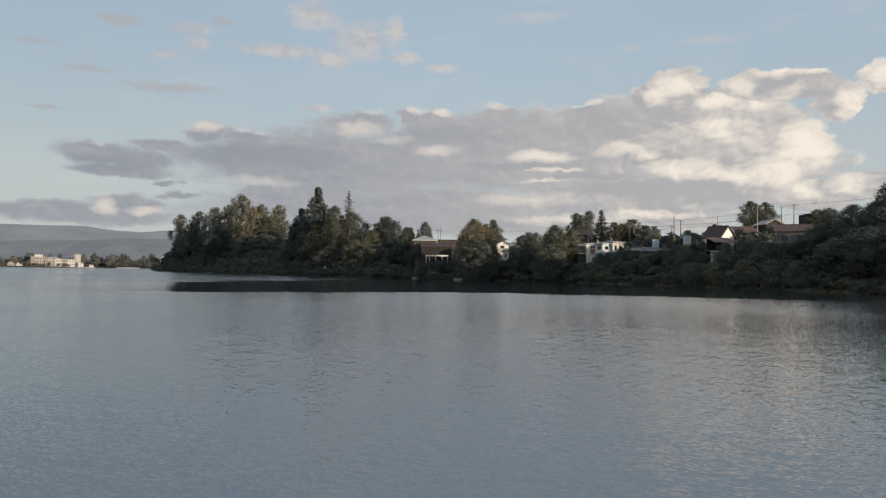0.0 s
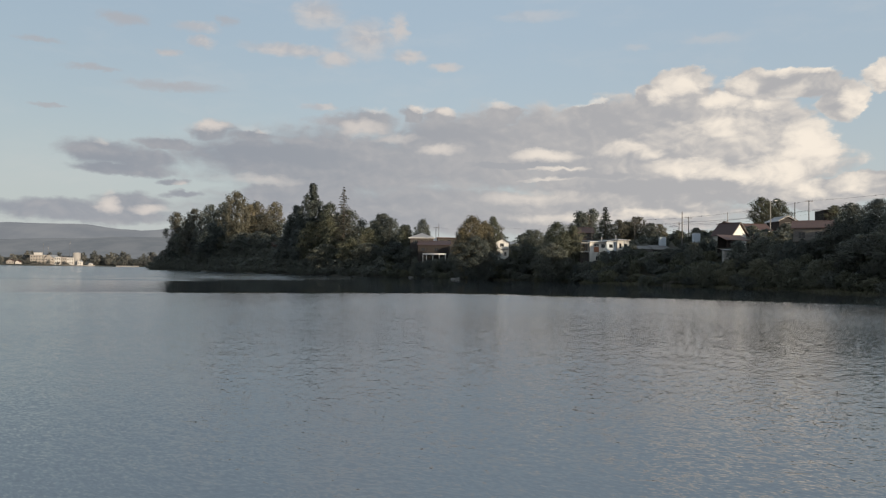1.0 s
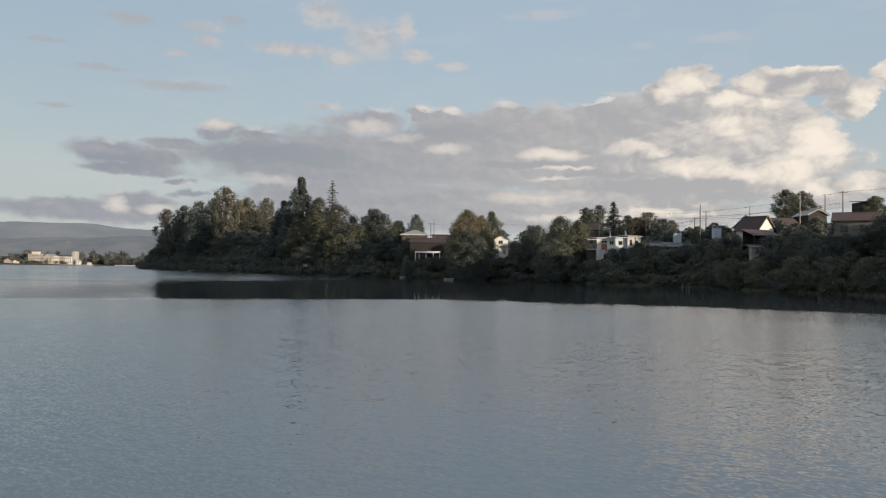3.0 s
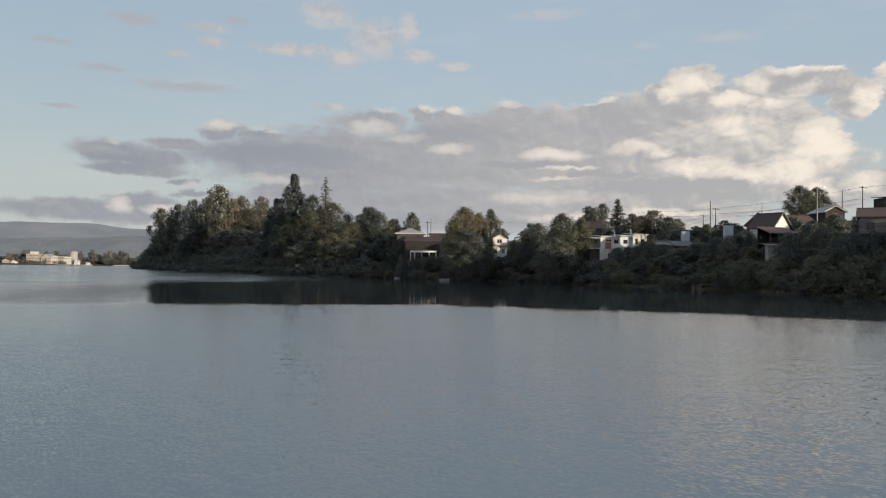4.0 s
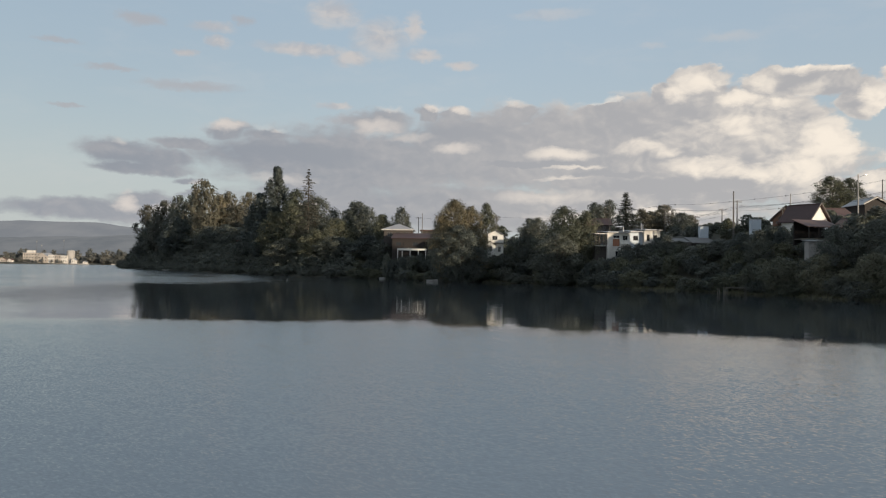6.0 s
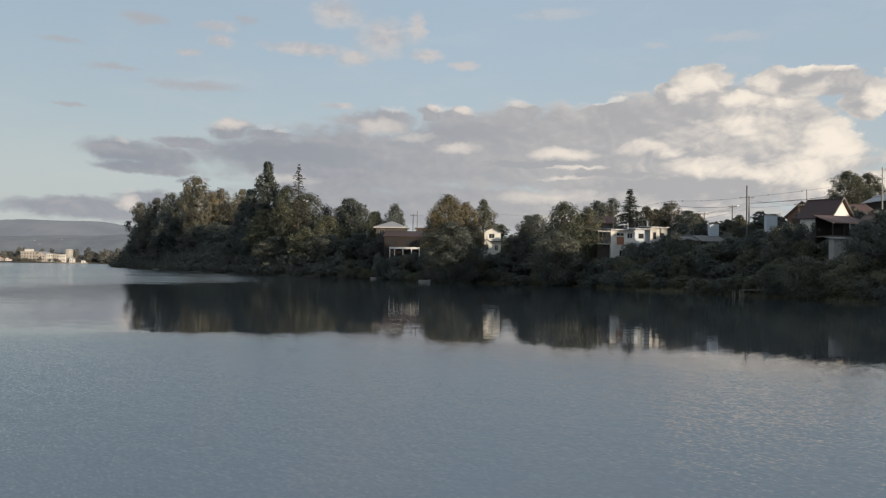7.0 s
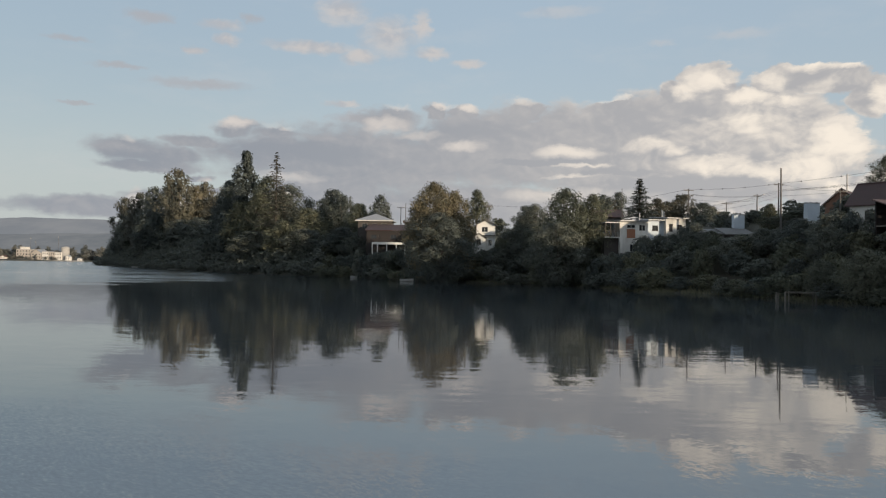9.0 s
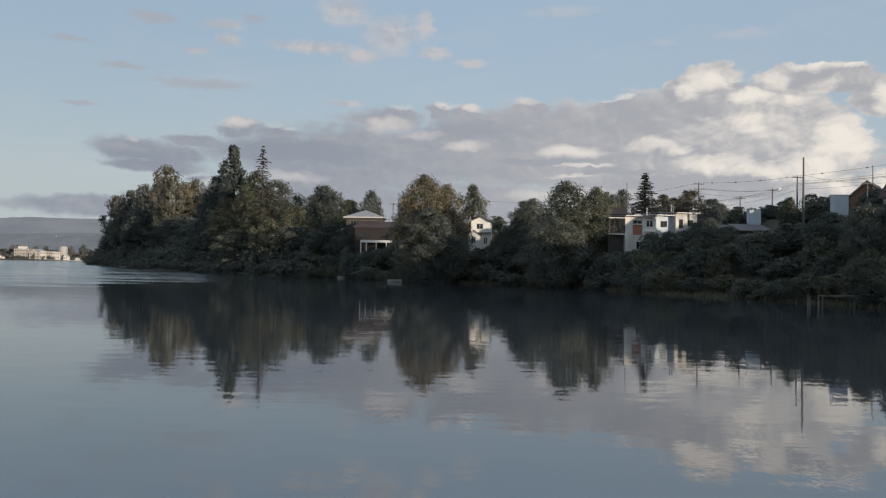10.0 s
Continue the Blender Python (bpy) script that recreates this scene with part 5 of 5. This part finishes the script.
def pole(x, y, top, arms=1, r=0.15, mat=POLEWOOD, label="weathered power pole with a crossarm", lamp=False):
    z = ground_z(x, y) - 0.4
    h = thing("utility_pole", x, y, z, 8, label, "pole", "utility poles")
    part("shaft", tube((0, 0, 0), (0, 0, top - z), r, r * 0.6, 8), mat, h)
    for i in range(arms):
        c = top - z - 0.35 - 0.9 * i
        arm = part("crossarm", box(-0.95, 0.95, -0.22, -0.12, c - 0.06, c + 0.06), mat, h)
        for x0 in (-0.85, -0.4, 0.4, 0.85):
            part("insulator", tube((x0, -0.17, c + 0.06), (x0, -0.17, c + 0.26), 0.05, 0.03, 6), CONCRETE, arm)
    if lamp:
        a = part("lamp_arm", tube((0, 0, top - z - 0.6), (0.9, -0.5, top - z - 0.1), 0.035), METAL, h)
        part("lamp_head", box(0.8, 1.3, -0.62, -0.42, top - z - 0.16, top - z - 0.04, 0.02), METAL, a)
    return h


pole(54.7, 160.0, 17.7, 0, 0.17, label="tall bare wooden pole above the houses")
pole(63.9, 183.2, 18.2, 1)
pole(66.0, 198.3, 17.7, 1, lamp=True)
pole(52.3, 196.4, 18.4, 2)
pole(73.7, 153.5, 20.2, 0, 0.14, CONCRETE, "slim pale concrete lamp post before the tree", True)
pole(84.6, 157.0, 20.8, 1)
pole(88.2, 172.0, 21.6, 0)
pole(72.0, 176.0, 19.0, 0, 0.13, CONCRETE, "slim pale concrete pole before the tree")
pole(40.4, 200.0, 18.6, 0, 0.10, label="thin dark mast behind the long house")
pole(-6.6, 243.0, 17.8, 1, 0.13)
pole(-5.6, 246.0, 19.0, 0, 0.12)
pole(14.8, 218.0, 16.5, 1, 0.12)
pole(56.6, 188.0, 15.2, 1, 0.12)
pole(66.5, 167.0, 15.5, 1, 0.12)


def wire(p, q, sag, r=0.016, beads=0):
    """A cable that hangs between two points."""
    curve = bpy.data.curves.new("overhead_wire", "CURVE")
    curve.dimensions, curve.bevel_depth, curve.bevel_resolution = "3D", r, 1
    sp = curve.splines.new("POLY")
    m = 14
    sp.points.add(m)
    p, q = Vector(p), Vector(q)
    for i in range(m + 1):
        f = i / m
        c = p.lerp(q, f)
        sp.points[i].co = (c.x, c.y, c.z - 4 * sag * f * (1 - f), 1)
    curve.materials.append(RUBBER)
    w = tagged(new("overhead_wire", curve), "black cable slung between the poles", "cable", "overhead wires")
    for i in range(beads):
        f = (i + 0.6) / beads
        c = p.lerp(q, f)
        bm = bmesh.new()
        bmesh.ops.create_icosphere(bm, subdivisions=1, radius=0.13)
        bmesh.ops.translate(bm, verts=bm.verts, vec=(c.x, c.y, c.z - 4 * sag * f * (1 - f)))
        part("spacer", bm, RUBBER, w, "dark cable spacer")
    return w


wire((52.3, 196.4, 18.3), (63.9, 183.2, 18.1), 0.35, 0.02, 4)
wire((63.9, 183.2, 18.1), (84.6, 157.0, 20.6), 0.5, 0.02, 5)
wire((84.6, 157.0, 20.6), (104.0, 120.0, 22.0), 0.6, 0.02, 4)
wire((30.0, 232.0, 16.5), (52.3, 196.4, 18.3), 0.5, 0.02)
for k_, (dz_, dx_) in enumerate(((0.0, -0.8), (0.05, 0.0), (0.0, 0.8), (-0.9, 0.0))):
    wire((52.3 + dx_, 196.2, 17.3 + dz_), (66.0 + dx_, 198.1, 17.3 + dz_), 0.35)
    wire((56.6 + dx_, 187.8, 14.9 + dz_), (63.9 + dx_, 183.0, 16.8 + dz_), 0.25)
    wire((63.9 + dx_, 183.0, 16.8 + dz_), (84.6 + dx_, 156.8, 18.2 + dz_), 0.5)
    wire((40.4 + dx_, 200.0, 13.5 + dz_), (56.6 + dx_, 187.8, 14.9 + dz_), 0.4)
wire((54.7, 160.0, 15.4), (66.5, 167.0, 15.3), 0.3)
wire((54.7, 160.0, 14.6), (73.7, 153.5, 17.2), 0.5)
wire((-6.6, 243.0, 17.6), (14.8, 218.0, 16.4), 0.7)
wire((14.8, 218.0, 16.4), (40.4, 200.0, 16.5), 0.8)

# ---- at the water's edge ----


def hull_bm(length, width, depth):
    """An open boat: a pointed bow, a square stern, a rim and an inside."""
    bm = bmesh.new()
    rings = []
    for i in range(9):
        f = i / 8
        w = width / 2 * (math.sin(math.pi * min(1.0, 0.5 + 0.5 * (1 - f)) ) * 0 + (1 - max(0.0, (f - 0.45) / 0.55) ** 2.0)) + 0.02
        x = -length / 2 + length * f
        lift = 0.25 * depth * max(0, f - 0.5) * 2
        rings.append([bm.verts.new((x, s * w * a, z + lift)) for s, a, z in ((-1, 1.0, depth), (-1, 0.86, depth * 0.35), (-1, 0.3, 0.0), (1, 0.3, 0.0), (1, 0.86, depth * 0.35), (1, 1.0, depth))])
    for a, b in zip(rings, rings[1:]):
        for j in range(5):
            bm.faces.new((a[j], b[j], b[j + 1], a[j + 1]))
    bm.faces.new(rings[0])
    bmesh.ops.recalc_face_normals(bm, faces=bm.faces)
    bmesh.ops.solidify(bm, geom=bm.faces[:], thickness=0.05)
    return bm


def rowing_boat(x, y, turn, length, label, mast=0.0, upside=False, z=-0.12):
    h = thing("rowing_boat", x, y, z, turn, label, "boat", "moored boats")
    part("hull", hull_bm(length, length * 0.36, 0.55), HULL, h)
    for s in (-0.22, 0.12):
        part("thwart", box(length * s, length * s + 0.25, -length * 0.155, length * 0.155, 0.36, 0.40), PLANK, h)
    if mast:
        part("mast", tube((0.2, 0, 0.05), (0.2, 0, mast), 0.05, 0.03, 6), POLEWOOD, h)
        part("boom", tube((0.2, 0, 0.9), (-length * 0.42, 0, 1.05), 0.03, 0.03, 6), POLEWOOD, h)
    if upside:
        h.rotation_euler.x = radians(172)
    return h


rowing_boat(-13.4, 213.2, 8, 2.9, "small white boat with a bare mast", 4.6)
rowing_boat(-0.6, 186.6, -20, 2.5, "small white boat tied to stakes", 0)
rowing_boat(-124.0, 358.5, 10, 4.6, "low pale boat below the wooded point")
rowing_boat(22.2, 183.6, 30, 3.0, "white rowing boat upturned on the bank", 0, True, 1.9)


def stake(x, y, top, r=0.06, mat=PLANK, label="pale wooden mooring stake in the shallows"):
    h = thing("mooring_stake", x, y, -1.0, 0, label, "stake", "mooring stakes")
    part("shaft", tube((0, 0, 0), (0.03, 0.02, top + 1.0), r, r * 0.8, 7), mat, h)


for x, y, t in ((27.1, 175.2, 1.0), (27.6, 175.6, 0.9), (-2.3, 186.0, 1.4), (-1.2, 187.6, 1.5), (0.9, 187.2, 1.2), (1.3, 185.9, 1.0), (-11.2, 212.0, 1.3), (14.0, 182.6, 0.8), (8.4, 186.0, 1.6)):
    stake(x, y, t)

jetty = thing("jetty", 41.6, 126.5, -1.0, -6, "small grey plank jetty on stakes", "jetty")
for i in range(12):
    part("plank", box(0.1 + i * 0.22, 0.29 + i * 0.22, 0.0, 0.8, 1.92, 1.96), PLANK, jetty)
for y in (0.08, 0.65):
    part("bearer", box(0.0, 2.8, y, y + 0.08, 1.82, 1.916), PLANK, jetty)
for x in (0.05, 2.6):
    for y in (-0.06, 0.86):
        part("pile", tube((x, y, 0), (x, y, 1.99), 0.055, 0.05, 7), PLANK, jetty)
for x, y, t in ((40.2, 126.0, 0.9), (40.6, 126.5, 0.8), (40.9, 125.6, 1.0)):
    stake(x, y, t, 0.07)


def reeds(name, spans, count, seed, low_h, high_h, mat, label):
    """Tufts of blades along stretches of the shore."""
    rng = np.random.default_rng(seed)
    vs, fs = [], []
    for a, b, inland in spans:
        for _ in range(count):
            s, d = rng.uniform(a, b), rng.normal(inland, 0.55)
            x, y = along(s, d)
            z = max(-0.1, ground_z(x, y)) if d > -1.5 else -0.1
            for _ in range(3):
                h, turn, lean = rng.uniform(low_h, high_h), rng.uniform(0, 6.28), rng.uniform(0, 0.35)
                ox, oy, w = rng.normal(0, 0.15), rng.normal(0, 0.15), 0.035
                cx, cy = math.cos(turn), math.sin(turn)
                i = len(vs)
                vs += [(x + ox - cy * w, y + oy + cx * w, z - 0.05), (x + ox + cy * w, y + oy - cx * w, z - 0.05),
                       (x + ox + cx * lean * 0.4 * h + cy * w * 0.7, y + oy + cy * lean * 0.4 * h - cx * w * 0.7, z + h * 0.6), (x + ox + cx * lean * h, y + oy + cy * lean * h, z + h)]
                fs += [(i, i + 1, i + 2), (i, i + 2, i + 3)]
    return tagged(mesh_object(name, vs, fs, mat), label, "reeds", kind="stuff")


reeds("reeds", [(95, 120, 0.2), (120, 150, 0.3), (150, 185, 0.4), (60, 95, 0.2)], 1100, 5, 0.25, 0.6, GRASS, "dry pale reeds and grass at the waterline")
reeds("bank_grass", [(30, 100, 2.0), (100, 190, 2.2)], 900, 6, 0.4, 0.9, LEAF["olive"], "rough grass on the foot of the bank")

# ---- far shore ----


def block(name, x, y, w, d, top, mat, label, rows=2, cols=5, roof=GREYROOF, category="building", ridge=0.0):
    """A distant building with its storeys of windows."""
    z = ground_z(x + w / 2, y + d / 2) - 0.5
    h = thing(name, x, y, z, 0, label, category)
    t = top - z
    holes = []
    for r in range(rows):
        for c in range(cols):
            cw, ch = w / cols, (t - 1.2) / rows
            holes.append((cw * (c + 0.28), cw * (c + 0.72), 1.0 + ch * (r + 0.25), 1.0 + ch * (r + 0.78)))
    part("wall", pierced(0, w, 0, t, 0, 0.3, holes), mat, h)
    part("wall", box(0, w, d - 0.3, d, 0, t), mat, h)
    part("wall", box(0, 0.3, 0.3, d - 0.3, 0, t), mat, h)
    part("wall", box(w - 0.3, w, 0.3, d - 0.3, 0, t), mat, h)
    for q in holes:
        wdw = part("window", frame_bm(*q, 0.05, 0.15, "x", 1), FARPALE, h)
        part("pane", box(q[0] + 0.1, q[1] - 0.1, 0.18, 0.22, q[2] + 0.1, q[3] - 0.1), GLASS, wdw)
    if ridge:
        part("gable", gable_end(0, w, t, t + ridge, "y", 0, 0.3), mat, h)
        gable_roof(h, 0, w, 0, d, t, t + ridge, "y", roof, 0.4, 0.2)
    else:
        part("roof", box(-0.3, w + 0.3, -0.3, d + 0.3, t + 0.004, t + 0.5), roof, h)
    return h


block("factory_building", -573, 1024, 19, 16, 14.6, FARWALL, "cream factory block across the lake", 3, 5)
block("roof_house", -570, 1028, 8, 8, 18.0, FARPALE, "white rooftop storey of the factory", 1, 3)
block("gabled_hall", -552, 1022, 13, 20, 10.5, FARWALL, "cream gabled factory hall by the water", 2, 3, ridge=4.5)
for i in range(3):
    block("factory_hall", -538.5 + i * 8.6, 1023, 8.4, 14, 12.2 - 0.4 * i, (FARPALE, FARWALL, FARPALE)[i], "pale factory hall by the water", 2, 3)
block("lakeside_house", -600, 1014, 10, 8, 5.6, FARWALL, "small cream house by the far shore", 1, 3, RUST, "house", 2.6)
block("lakeside_house", -587, 1013, 6, 7, 4.6, FARPALE, "small white house by the far shore", 1, 2, RUST, "house", 2.0)
block("lakeside_house", -505, 1019, 5, 6, 6.0, FARPALE, "small white house by the far shore", 1, 2, GREYROOF, "house", 2.2)
block("lakeside_house", -489, 1018, 4, 5, 3.4, FARPALE, "small white hut by the far shore", 1, 1, GREYROOF, "house", 1.0)
block("lakeside_house", -392, 1022, 9, 8, 15.0, FARPALE, "white house above the far shore", 2, 3, GREYROOF, "house", 2.6)
silo = thing("silo", -511.5, 1030, ground_z(-511.5, 1030) - 0.5, 0, "tall pale concrete silo with a domed top", "silo")
part("drum", tube((0, 0, 0), (0, 0, 16.0), 5.2, 5.2, 24), CONCRETE, silo)
bm = bmesh.new()
bmesh.ops.create_uvsphere(bm, u_segments=20, v_segments=10, radius=5.2)
bmesh.ops.scale(bm, verts=bm.verts, vec=(1, 1, 0.4))
bmesh.ops.translate(bm, verts=bm.verts, vec=(0, 0, 16.0))
part("dome", bm, CONCRETE, silo)
for x, y, t in ((-560, 1034, 32.0), (-552, 1032, 27.0), (-524, 1036, 34.0)):
    z = ground_z(x, y) - 0.5
    mast = thing("antenna_mast", x, y, z, 0, "thin metal mast on the far shore", "mast", "masts")
    part("shaft", tube((0, 0, 0), (0, 0, t - z), 0.22, 0.10, 6), POLEWOOD, mast)
    part("dish", tube((0, -0.5, t - z - 2.2), (0, -0.2, t - z - 2.2), 0.6, 0.6, 10), CONCRETE, mast)
quay = tagged(mesh_object("quay", [], [], CONCRETE), "low pale quay wall along the far shore", "wall", kind="structure")
bm = bmesh.new()
for a, b, c in ((-660, -581, 1009), (-577, -480, 1017), (-450, -420, 1018)):
    add_box(bm, a, b, c - 3, c + 1, -0.6, 1.3)
bm.to_mesh(quay.data)
bm.free()
